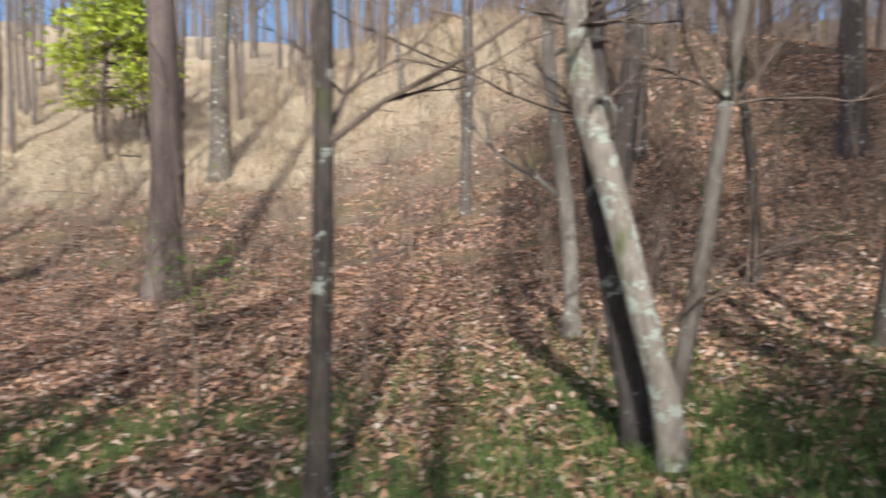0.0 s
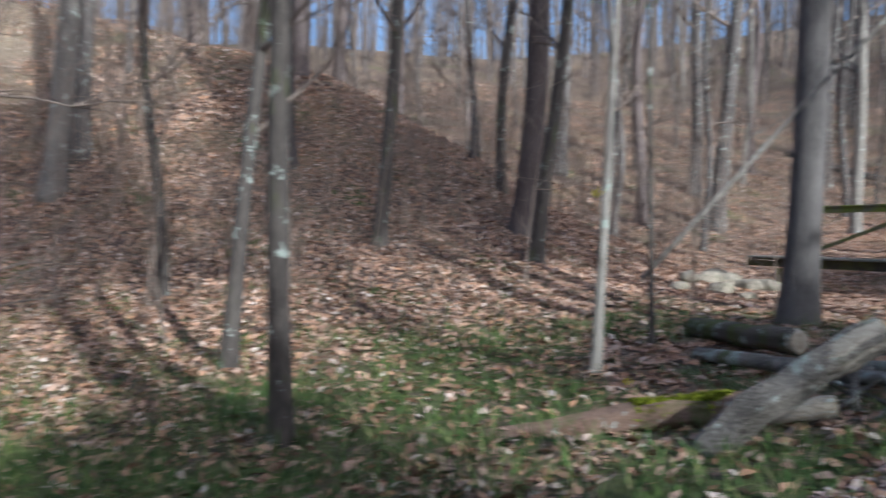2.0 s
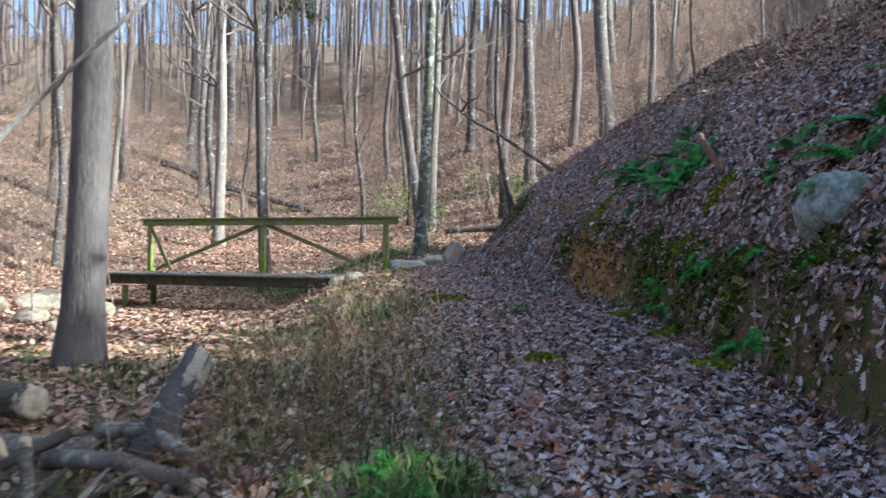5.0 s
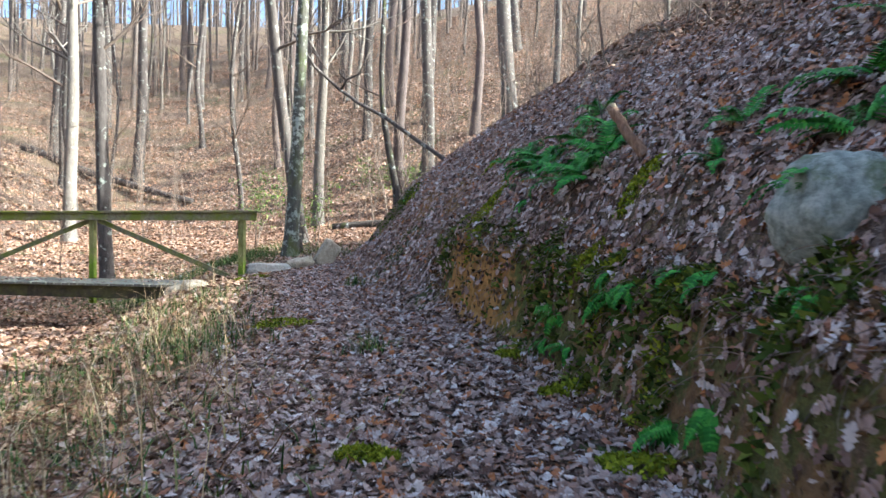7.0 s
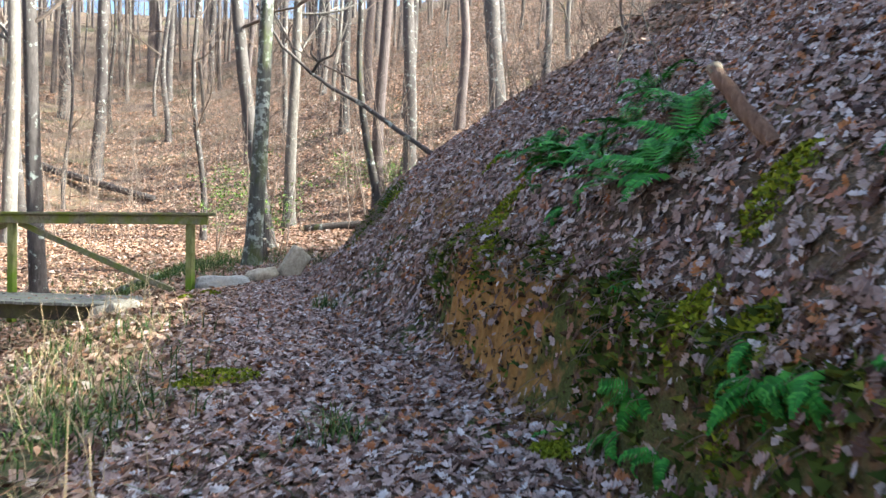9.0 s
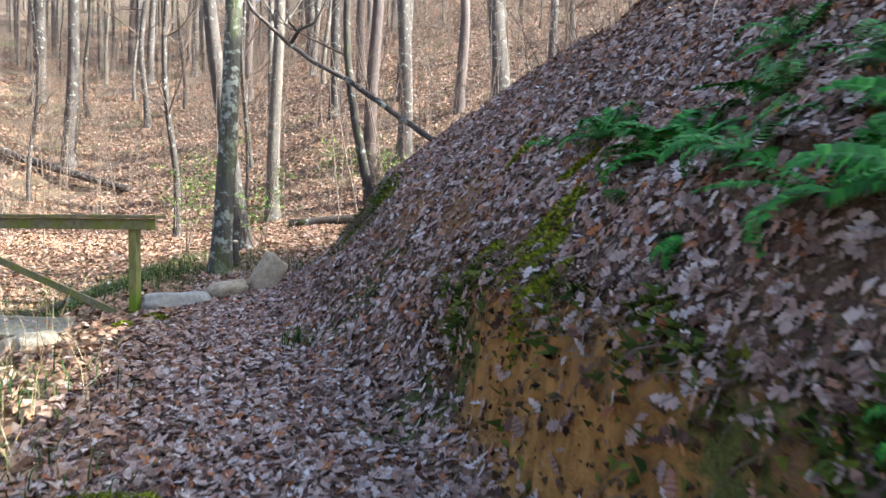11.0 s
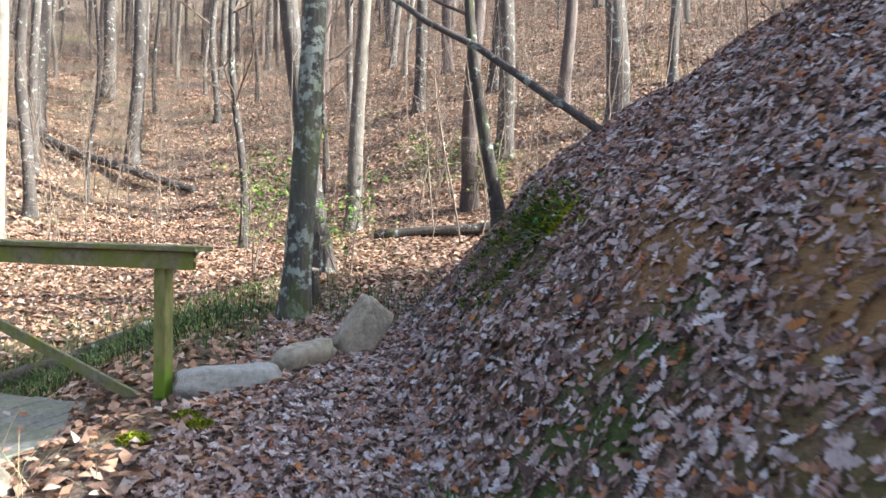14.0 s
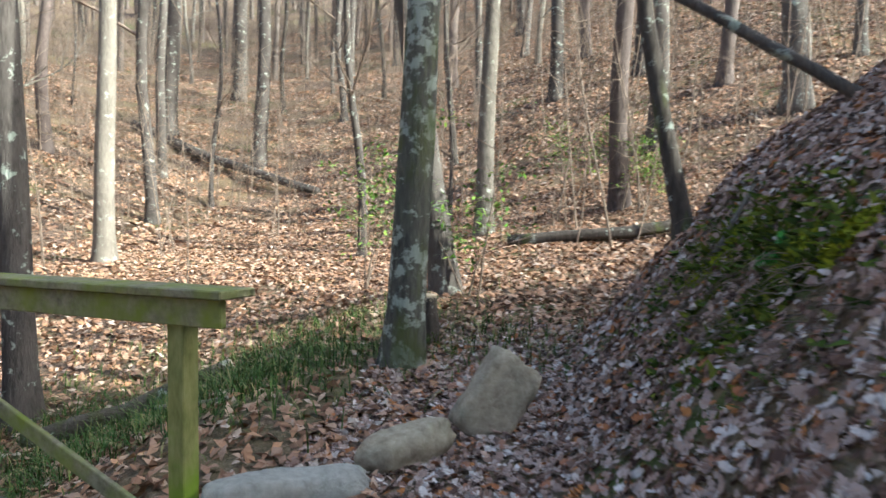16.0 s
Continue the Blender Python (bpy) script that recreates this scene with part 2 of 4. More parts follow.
def leaves(name, stops, rough=0.6):
    def build(nt, bsdf):
        g = nt.nodes.new("ShaderNodeNewGeometry")
        col = ramp_of(nt, g.outputs["Random Per Island"], stops)
        spots = noise_tex(nt, coords(nt), 45, 3)
        col = blend(nt, ramp_of(nt, spots, [(0.45, (0,)), (0.8, (0.45,))]), col, stops[0][1])
        nt.links.new(col, bsdf.inputs["Base Color"])
        bsdf.inputs["Specular IOR Level"].default_value = 0.18
    return material(name, build, rough)


DEAD_LEAF = leaves("fallen_leaf", [(0.0, (0.06, 0.034, 0.028)), (0.12, (0.17, 0.098, 0.075)), (0.30, (0.33, 0.225, 0.19)), (0.50, (0.50, 0.40, 0.37)), (0.66, (0.40, 0.28, 0.235)), (0.72, (0.38, 0.15, 0.075)), (0.77, (0.46, 0.20, 0.07)), (0.81, (0.33, 0.225, 0.19)), (0.88, (0.58, 0.50, 0.475)), (1.0, (0.70, 0.64, 0.62))], 0.65)
HILL_LEAF = leaves("hillside_leaf", [(0.0, (0.09, 0.046, 0.026)), (0.15, (0.21, 0.115, 0.07)), (0.4, (0.36, 0.215, 0.148)), (0.62, (0.47, 0.32, 0.24)), (0.78, (0.44, 0.235, 0.13)), (0.9, (0.50, 0.37, 0.29)), (1.0, (0.58, 0.48, 0.41))], 0.75)
FERN = leaves("fern_green", [(0.0, (0.018, 0.085, 0.012)), (0.5, (0.045, 0.21, 0.026)), (1.0, (0.11, 0.36, 0.05))], 0.6)
NEEDLE = leaves("pine_needles", [(0.0, (0.03, 0.06, 0.015)), (0.5, (0.07, 0.12, 0.025)), (1.0, (0.14, 0.19, 0.04))])
SHRUB = leaves("evergreen_leaf", [(0.0, (0.05, 0.13, 0.02)), (0.5, (0.15, 0.28, 0.04)), (1.0, (0.32, 0.44, 0.08))], 0.4)
STRAW = leaves("dry_straw", [(0.0, (0.26, 0.17, 0.08)), (0.5, (0.48, 0.36, 0.20)), (1.0, (0.64, 0.53, 0.36))])
BLADE = leaves("grass_blade", [(0.0, (0.025, 0.06, 0.012)), (0.5, (0.07, 0.13, 0.03)), (0.85, (0.15, 0.19, 0.05)), (1.0, (0.32, 0.28, 0.13))])
MOSS = leaves("moss_green", [(0.0, (0.08, 0.105, 0.008)), (0.5, (0.20, 0.23, 0.013)), (1.0, (0.36, 0.37, 0.028))], 0.9)
YELLOW = leaves("yellow_leaf", [(0.0, (0.62, 0.50, 0.02)), (1.0, (0.75, 0.62, 0.04))])


# ---------------------------------------------------------------- builders
class Geo:
    """Vertices and faces of one mesh."""

    def __init__(self):
        self.v, self.f = [], []

    def tube(self, pts, radii, sides=6, cap=True, wob=0.0, ridge=0.0):
        base, n = len(self.v), len(pts)
        furrow = [1 + ridge * rnd.uniform(-1, 1) for _ in range(sides)] if ridge else [1] * sides
        for i, (p, r) in enumerate(zip(pts, radii)):
            a, b = Vector(pts[max(0, i - 1)]), Vector(pts[min(n - 1, i + 1)])
            d = (b - a).normalized()
            side = d.cross(Vector((0, 0, 1)) if abs(d.z) < 0.9 else Vector((1, 0, 0))).normalized()
            up = side.cross(d)
            for k in range(sides):
                t = 2 * math.pi * k / sides
                q = r * furrow[k] * (1 + (wob * rnd.uniform(-1, 1) if wob else 0))
                self.v.append(tuple(Vector(p) + side * math.cos(t) * q + up * math.sin(t) * q))
        for i in range(n - 1):
            for k in range(sides):
                a, b = base + i * sides + k, base + i * sides + (k + 1) % sides
                self.f.append((a, b, b + sides, a + sides))
        if cap:
            self.f.append(tuple(base + k for k in range(sides))[::-1])
            self.f.append(tuple(base + (n - 1) * sides + k for k in range(sides)))
        return self

    def box(self, lo, hi, bev=0.006):
        """A board with worn, bevelled edges."""
        bm = bmesh.new()
        bmesh.ops.create_cube(bm, size=1)
        for v in bm.verts:
            v.co = Vector([(l + h) / 2 + c * (h - l) for l, h, c in zip(lo, hi, v.co)])
        bmesh.ops.bevel(bm, geom=bm.edges[:], offset=bev, segments=1, affect="EDGES")
        base = len(self.v)
        bm.verts.index_update()
        self.v += [tuple(v.co) for v in bm.verts]
        self.f += [tuple(base + v.index for v in f.verts) for f in bm.faces]
        bm.free()
        return self

    def mesh(self, name, mat, smooth=True):
        me = bpy.data.meshes.new(name)
        me.from_pydata(self.v, [], self.f)
        me.polygons.foreach_set("use_smooth", [smooth] * len(me.polygons))
        me.materials.append(mat)
        return me


def part(name, geo, mat, parent=None, label="", smooth=True):
    ob = new(name, geo.mesh(name, mat, smooth))
    ob.parent = parent
    return tagged(ob, label)


def thing(name, x, y, z, label, category, group="", kind=""):
    ob = new(name)
    ob.location = (x, y, z)
    return tagged(ob, label, category, group, kind)


def fast_mesh(name, verts, tris, mat, smooth=False):
    """A large triangle mesh from arrays."""
    me = bpy.data.meshes.new(name)
    me.vertices.add(len(verts))
    me.vertices.foreach_set("co", verts.astype(np.float32).ravel())
    me.loops.add(tris.size)
    me.loops.foreach_set("vertex_index", tris.astype(np.int32).ravel())
    me.polygons.add(len(tris))
    me.polygons.foreach_set("loop_start", np.arange(0, tris.size, 3, dtype=np.int32))
    me.polygons.foreach_set("use_smooth", np.full(len(tris), smooth))
    me.update(calc_edges=True)
    me.materials.append(mat)
    return me


def slope(x, y, e=0.12):
    n = np.stack([height(x - e, y) - height(x + e, y), height(x, y - e) - height(x, y + e), np.full_like(x, 2 * e)], -1)
    return n / np.linalg.norm(n, axis=-1, keepdims=True)


def scatter(name, spots, normals, template, tris, sizes, mat, label, category, tilt=0.5, lift=0.012):
    """Many copies of a small shape laid on the ground, in one object of stuff."""
    n = len(spots)
    nrm = normals + rng.normal(0, tilt, (n, 3)) * np.array([1, 1, 0.3])
    nrm /= np.linalg.norm(nrm, axis=1, keepdims=True)
    a = rng.normal(size=(n, 3))
    t = np.cross(nrm, a)
    t /= np.linalg.norm(t, axis=1, keepdims=True)
    b = np.cross(nrm, t)
    curl = rng.uniform(-0.6, 2.6, (n, 1, 1))
    tm = template[None] * np.concatenate([np.ones((n, 1, 1)), rng.uniform(0.75, 1.2, (n, 1, 1)), curl], 2) * sizes[:, None, None]
    v = spots[:, None] + tm[..., :1] * t[:, None] + tm[..., 1:2] * b[:, None] + (tm[..., 2:] + lift) * nrm[:, None]
    f = tris[None] + (np.arange(n) * len(template))[:, None, None]
    ob = new(name, fast_mesh(name, v.reshape(-1, 3), f.reshape(-1, 3), mat))
    return tagged(ob, label, category, kind="stuff")


# ---------------------------------------------------------------- ground
def axis_steps(fine_lo, fine_hi, step, far):
    out = list(np.arange(fine_lo, fine_hi, step))
    for sign, start in ((-1, fine_lo), (1, fine_hi)):
        p, s = start, step
        while abs(p) < far:
            p += sign * s
            s *= 1.09
            out.append(p)
    return np.sort(np.unique(np.array(out)))


def foot_distance(x, y):
    return (x - soft_interp(y, FOOT_Y, FOOT_X)) * 0.93


def wave(x, y, k, seed):
    return sum(np.sin(k * f * (x * math.cos(a) + y * math.sin(a)) + seed * 1.7 + a * 3) for f, a in ((1.0, 0.4), (1.37, 2.0), (1.9, 3.6), (2.6, 5.1))) / 4


def masks(x, y):
    s, u = foot_distance(x, y), soft_interp(y, TRAIL_Y, TRAIL_X) - x
    face = ease(-0.22, -0.08, s) * ease(0.26, 0.12, s)
    clay = face * np.maximum(ease(1.6, 0.9, np.abs(y - 6.4)), 0.3) * ease(9.8, 8.4, y)
    scar = np.maximum(np.exp(-((x + 1.15) / 0.3) ** 2 - ((y - 10.5) / 0.5) ** 2), np.exp(-((x + 0.45) / 0.28) ** 2 - ((y - 9.5) / 0.45) ** 2))
    clay = np.maximum(clay, 0.55 * ease(0.25, 0.8, scar + 0.45 * wave(x, y, 7.0, 1)))
    moss = np.maximum(0.8 * face * ease(10, 8, y) * ease(0.9, 1.7, np.abs(y - 6.4)), ease(0.42, 0.62, wave(x, y, 1.9, 5)) * ease(1.6, 0.2, s)) * 0.9
    grass = ease(0.05, 0.5, wave(x, y, 0.8, 2)) * ease(0.8, 2.0, u) * ease(11, 5, u) * ease(14, 3, y) * 0.75
    grass = np.maximum(grass, 0.85 * ease(-0.12, 0.2, wave(x, y, 0.95, 4)) * ease(0.5, 1.3, u) * ease(9, 6, u) * ease(1.5, -1.5, y))
    grass = np.maximum(grass, 0.95 * ease(-0.35, 0.1, wave(x, y, 1.6, 7)) * np.exp(-((x + 6.6) / 1.9) ** 2 - ((y - 13.6) / 1.6) ** 2))
    straw = ease(-20, -27, x + 2.5 * wave(x, y, 0.5, 1)) * ease(-4, -9, y)
    soil = np.clip(face * ease(9.5, 8, y) * ease(-1, 1.5, y) - clay, 0, 1)
    return clay, moss, grass, straw, soil


gx, gy = axis_steps(-7, 4.5, 0.065, 420), axis_steps(-8, 16.5, 0.075, 420)
GX, GY = np.meshgrid(gx, gy)
GZ = height(GX, GY)
nx, ny = len(gx), len(gy)
idx = np.arange(nx * ny).reshape(ny, nx)
quad = np.stack([idx[:-1, :-1], idx[:-1, 1:], idx[1:, 1:], idx[1:, :-1]], -1).reshape(-1, 4)
tri = np.concatenate([quad[:, [0, 1, 2]], quad[:, [0, 2, 3]]])
ground_mesh = fast_mesh("ground", np.stack([GX, GY, GZ], -1).reshape(-1, 3), tri, LITTER, True)
for key, values in zip(("clay", "moss", "grass", "straw", "soil"), masks(GX.ravel(), GY.ravel())):
    ground_mesh.attributes.new(key, "FLOAT", "POINT").data.foreach_set("value", values.astype(np.float32))
ground = tagged(new("ground", ground_mesh), "leaf covered forest floor with a cut clay bank", "ground", kind="structure")


# ---------------------------------------------------------------- trees
def wander(p, d, length, steps, bend, droop=0.0):
    pts = [Vector(p)]
    d = Vector(d).normalized()
    for _ in range(steps):
        d = (d + Vector((rnd.uniform(-bend, bend), rnd.uniform(-bend, bend), rnd.uniform(-bend, bend) + droop))).normalized()
        pts.append(pts[-1] + d * (length / steps))
    return pts


def limb(geo, p, d, length, r, depth, droop=0.05):
    steps = 5 if depth else 3
    pts = wander(p, d, length, steps, 0.26, droop)
    geo.tube(pts, [max(0.003, r * (1 - 0.85 * i / steps)) for i in range(steps + 1)], 5 if depth > 1 else 4 if depth else 3, cap=False)
    if depth:
        for _ in range(4 if depth > 1 else 4):
            i = rnd.randint(1, steps - 1)
            dd = (pts[i + 1] - pts[i]).normalized() + Vector((rnd.uniform(-1, 1), rnd.uniform(-1, 1), rnd.uniform(-0.3, 0.8))) * 0.8
            limb(geo, pts[i], dd, length * rnd.uniform(0.35, 0.6), r * 0.5, depth - 1, droop)


def trunk_geo(r, h, lean, sides, bend=0.10, flare=1.5):
    geo, pts, rad = Geo(), [], []
    n = 14
    ph = rnd.uniform(0, 6.28), rnd.uniform(0, 6.28)
    for i in range(n + 1):
        t = (i / n) ** 1.6
        z = -0.25 + t * (h + 0.25)
        zz = max(0.0, z)
        pts.append((lean[0] * zz + bend * math.sin(0.55 * zz + ph[0]) * min(1, zz / 3), lean[1] * zz + bend * math.sin(0.48 * zz + ph[1]) * min(1, zz / 3), z))
        rad.append(r * (1 - 0.8 * t) * (1 + (flare - 1) * math.exp(-max(0, z + 0.1) / 0.22)))
    geo.tube(pts, rad, sides, wob=0.05)
    return geo, pts, rad


def tree(x, y, r, lean=(0, 0), h=None, mat=None, low=0.3, limbs=12, label="", sides=9, bend=0.08, group="bare trees of the wood"):
    h = h or min(22, 9 + 45 * r)
    mat = mat or BARK_GREY
    ob = thing("tree", x, y, float(height(x, y)), label or "leafless grey tree trunk rising from fallen leaves", "tree", group)
    geo, pts, rad = trunk_geo(r, h, lean, sides, bend)
    part("trunk", geo, mat, ob)
    crown = Geo()
    for _ in range(limbs):
        i = min(len(pts) - 2, max(2, int(len(pts) * rnd.uniform(low, 0.97) ** 0.75)))
        a = rnd.uniform(0, 6.28)
        k = rad[i] / r
        limb(crown, pts[i], (math.cos(a), math.sin(a), rnd.uniform(0.2, 1.1)), (0.9 + 2.6 * k) * h / 14 * rnd.uniform(0.6, 1.2), max(0.008, rad[i] * 0.38), 2)
    part("crown", crown, TWIG if mat != BARK_PALE else BARK_PALE, ob, "bare twigs and limbs without leaves")
    return ob


def needles(geo, p, size, count):
    for _ in range(count):
        c = Vector(p) + Vector((rnd.gauss(0, 1), rnd.gauss(0, 1), rnd.gauss(0, 0.55))) * size
        d = Vector((rnd.uniform(-1, 1), rnd.uniform(-1, 1), rnd.uniform(-0.2, 0.9))).normalized()
        s = d.cross(Vector((rnd.uniform(-1, 1), rnd.uniform(-1, 1), rnd.uniform(-1, 1)))).normalized() * 0.10
        b = len(geo.v)
        geo.v += [tuple(c), tuple(c + d * 0.24 + s), tuple(c + d * 0.24 - s)]
        geo.f.append((b, b + 1, b + 2))


def pine(x, y, r, h, low=0.45, label="", spread=2.6, clumps=90, mat=None):
    ob = thing("pine_tree", x, y, float(height(x, y)), label or "tall pine with reddish bark and green needles", "tree", "pines among the bare trees")
    geo, pts, rad = trunk_geo(r, h, (rnd.uniform(-0.02, 0.02), rnd.uniform(-0.02, 0.02)), 9, 0.1, 1.3)
    crown = Geo()
    for _ in range(clumps):
        t = rnd.uniform(low, 1.0)
        z = t * h
        a, out = rnd.uniform(0, 6.28), spread * (1.08 - t) / (1.08 - low) * rnd.uniform(0.35, 1.0) + 0.2
        i = min(len(pts) - 1, int(len(pts) * t ** 0.625))
        c = Vector((pts[i][0], pts[i][1], z))
        tip = c + Vector((math.cos(a) * out, math.sin(a) * out, rnd.uniform(-0.1, 0.5)))
        geo.tube([c, (c + tip) / 2 + Vector((0, 0, 0.1)), tip], [0.035, 0.02, 0.008], 3, cap=False)
        needles(crown, tip, 0.42, 44)
        needles(crown, (c + tip * 2) / 3, 0.34, 22)
    part("trunk", geo, BARK_PINE, ob)
    part("crown", crown, mat or NEEDLE, ob, "green needles in loose tufts")
    return ob


# trees nearest to the trail and those that stand out: x, y, radius, lean in x and y
NEAR_TREES = [
    (-3.06, -3.96, 0.083, 0.0, 0.0), (-5.52, -3.81, 0.085, 0.03, 0.10), (-10.19, -0.23, 0.13, 0.022, 0.048), (-8.83, 2.11, 0.125, 0.072, 0.069),
    (-3.73, 0.04, 0.03, -0.015, -0.02), (-1.91, -8.61, 0.075, -0.008, 0.026),
]
MID_TREES = [
    (-17.5, -4.66, 0.22, 0.0, 0.017), (-18.8, -9.2, 0.17, 0.0, 0.0), (-13.5, -1.0, 0.25, 0.0, 0.0), (-21.2, 18.4, 0.26, 0.008, 0.008),
    (-25.5, 14.7, 0.34, 0.027, 0.038), (-17.9, 16.2, 0.30, 0.05, 0.05), (-8.92, 13.42, 0.16, -0.041, -0.008), (-20.5, 31.0, 0.28, 0.03, 0.025),
    (-25.5, 31.6, 0.32, 0.02, 0.02), (-9.9, 33.2, 0.24, 0.03, 0.01), (-30.4, 41.6, 0.33, 0.02, 0.02),
]
HILL_TREES = [
    (-25.3, 44.6, 0.22, 0.02, 0.01), (-23.1, 45.8, 0.22, 0.02, 0.01), (-7.24, 34.0, 0.28, 0.03, 0.01), (-2.5, 28.5, 0.34, -0.04, 0.0),
    (-1.06, 31.9, 0.17, 0.0, 0.0), (-16.5, 47.8, 0.30, 0.02, 0.01), (-28.0, 38.6, 0.33, 0.02, 0.02), (-21.6, 27.4, 0.18, 0.016, 0.017),
    (-5.5, 27.4, 0.25, 0.0, 0.0), (-4.6, 45.3, 0.30, -0.05, 0.0),
]
BARK_SAPLING = bark("bark_sapling", (0.12, 0.105, 0.09), (0.30, 0.27, 0.235), (0.46, 0.425, 0.375), lichen=0.3)
OAK_BARK = bark("oak_bark", (0.045, 0.041, 0.04), (0.125, 0.112, 0.106), (0.25, 0.228, 0.21))
spots_taken = []
for x, y, r, lx, ly in NEAR_TREES:
    tree(x, y, r, (lx, ly), mat=BARK_DARK, label="slim dark tree trunk with lichen spots, bare of leaves", low=0.25, limbs=9, bend=0.06)
    spots_taken.append((x, y))
for x, y, r, lx, ly in MID_TREES:
    tree(x, y, r, (lx, ly), low=0.35, limbs=13)
    spots_taken.append((x, y))
for x, y, r, lx, ly in HILL_TREES:
    tree(x, y, r, (lx, ly), low=0.4, limbs=12, label="straight bare trunk on the sunlit hillside of fallen leaves")
    spots_taken.append((x, y))
tree(-13.6, -15.5, 0.40, (-0.005, 0.01), 22, BARK_PINE, 0.5, 12, "thick reddish trunk lit by low sun, plants at its foot", 14)
tree(-26.0, -19.4, 0.42, (-0.009, 0.02), 22, BARK_DARK, 0.5, 10, "thick dark trunk at the edge of a sunlit clearing", 12)
tree(-16.4, -5.24, 0.26, (0.003, 0.06), 20, BARK_PALE, 0.45, 10, "pale trunk beside a darker one on the slope", 12)
tree(-10.43, 2.87, 0.24, (0.044, 0.063), 20, BARK_PINE, 0.5, 12, "reddish grey trunk leaning a little on the slope", 12)
tree(-3.89, 2.43, 0.205, (0.03, 0.025), 18, OAK_BARK, 0.42, 14, "grey furrowed trunk standing beside the creek bed", 16, 0.04)
tree(-4.92, 13.85, 0.155, (0.044, 0.024), 15, BARK_LICHEN, 0.4, 12, "trunk with pale lichen and green moss by the footbridge", 16, 0.05)
tree(-5.98, 16.83, 0.17, (-0.128, -0.034), 15, BARK_GREY, 0.4, 10, "grey trunk leaning away from its mossy neighbour", 12, 0.1)
tree(-14.6, 19.2, 0.21, (0.008, 0.006), 17, BARK_PALE, 0.4, 12, "pale spotted trunk beyond the footbridge", 12)
tree(-8.08, 22.95, 0.19, (0.022, 0.009), 16, BARK_PALE, 0.4, 12, "pale slender trunk at the foot of the hill", 12)
tree(-3.0, 15.3, 0.085, (-0.12, 0.03), 8, BARK_DARK, 0.3, 8, "thin crooked dark tree at the top of the bank", 9, 0.22)
tree(-3.28, -1.04, 0.052, (0.044, 0.02), 6.0, BARK_SAPLING, 0.28, 12, "pale forked sapling with a few twigs near the logs", 9, 0.05)


BARK_PATCHY = bark("bark_patchy", (0.07, 0.062, 0.055), (0.25, 0.22, 0.19), (0.50, 0.455, 0.39), lichen=0.75, moss=0.25)


def clump_tree():
    """Three crooked stems from one root, with a knothole and pale bark."""
    x, y = -2.6, -6.38
    ob = thing("tree_clump", x, y, float(height(x, y)), "crooked multi-stemmed tree with pale patched bark and dark base", "tree")
    left = Geo()
    left.tube([(-0.35, -0.12, -0.25), (-0.42, -0.16, 0.2), (-0.5, -0.26, 0.9), (-0.62, -0.42, 1.9), (-0.66, -0.5, 3.2), (-0.6, -0.5, 5.5), (-0.5, -0.4, 9)], [0.17, 0.12, 0.115, 0.11, 0.10, 0.08, 0.03], 14, wob=0.06)
    part("stem", left, BARK_GREY, ob)
    mid = Geo()
    mid.tube([(0.12, 0.02, -0.25), (0.10, 0.0, 0.15), (0.06, -0.05, 0.5), (-0.05, -0.2, 1.1), (-0.16, -0.36, 1.8), (-0.30, -0.52, 2.4), (-0.36, -0.62, 3.0), (-0.2, -0.6, 4.4), (-0.1, -0.5, 7)], [0.135, 0.105, 0.095, 0.09, 0.10, 0.115, 0.085, 0.07, 0.02], 14, wob=0.07)
    part("stem", mid, BARK_PATCHY, ob, "pale patched stem with a knothole")
    knot = Geo()
    ring = [(-0.20, -0.44 + 0.09 * math.cos(a), 2.33 + 0.16 * math.sin(a)) for a in [k * 0.5236 for k in range(13)]]
    knot.tube(ring, [0.028] * 13, 6, cap=False)
    part("knot", knot, BARK_DARK, ob, "dark rim of a healed knothole")
    right = Geo()
    right.tube([(0.05, 0.02, 0.45), (0.0, 0.12, 0.9), (-0.05, 0.22, 1.4), (-0.08, 0.30, 2.0), (-0.1, 0.46, 3.0), (-0.1, 0.6, 4.5), (-0.1, 0.7, 7)], [0.06, 0.058, 0.056, 0.05, 0.045, 0.035, 0.012], 10, wob=0.06)
    part("stem", right, BARK_PALE, ob)
    twigs = Geo()
    for base, n in (((-0.62, -0.45, 2.4), 5), ((-0.3, -0.6, 3.0), 6), ((-0.1, 0.4, 2.4), 6), ((-0.6, -0.5, 5.0), 5), ((-0.1, 0.6, 4.4), 5), ((0.0, -0.1, 0.8), 3)):
        for _ in range(n):
            limb(twigs, base, (rnd.uniform(-1, 1), rnd.uniform(-1, 1), rnd.uniform(0.0, 0.9)), rnd.uniform(0.8, 1.8), 0.016, 2, 0.0)
    part("crown", twigs, TWIG, ob, "thin bare branches")


clump_tree()
spots_taken += [(-13.6, -15.5), (-26, -19.4), (-16.4, -5.2), (-10.4, 2.9), (-3.9, 2.4), (-4.9, 13.9), (-6, 16), (-14.6, 19.2), (-8.1, 23), (-2.6, -6.4)]

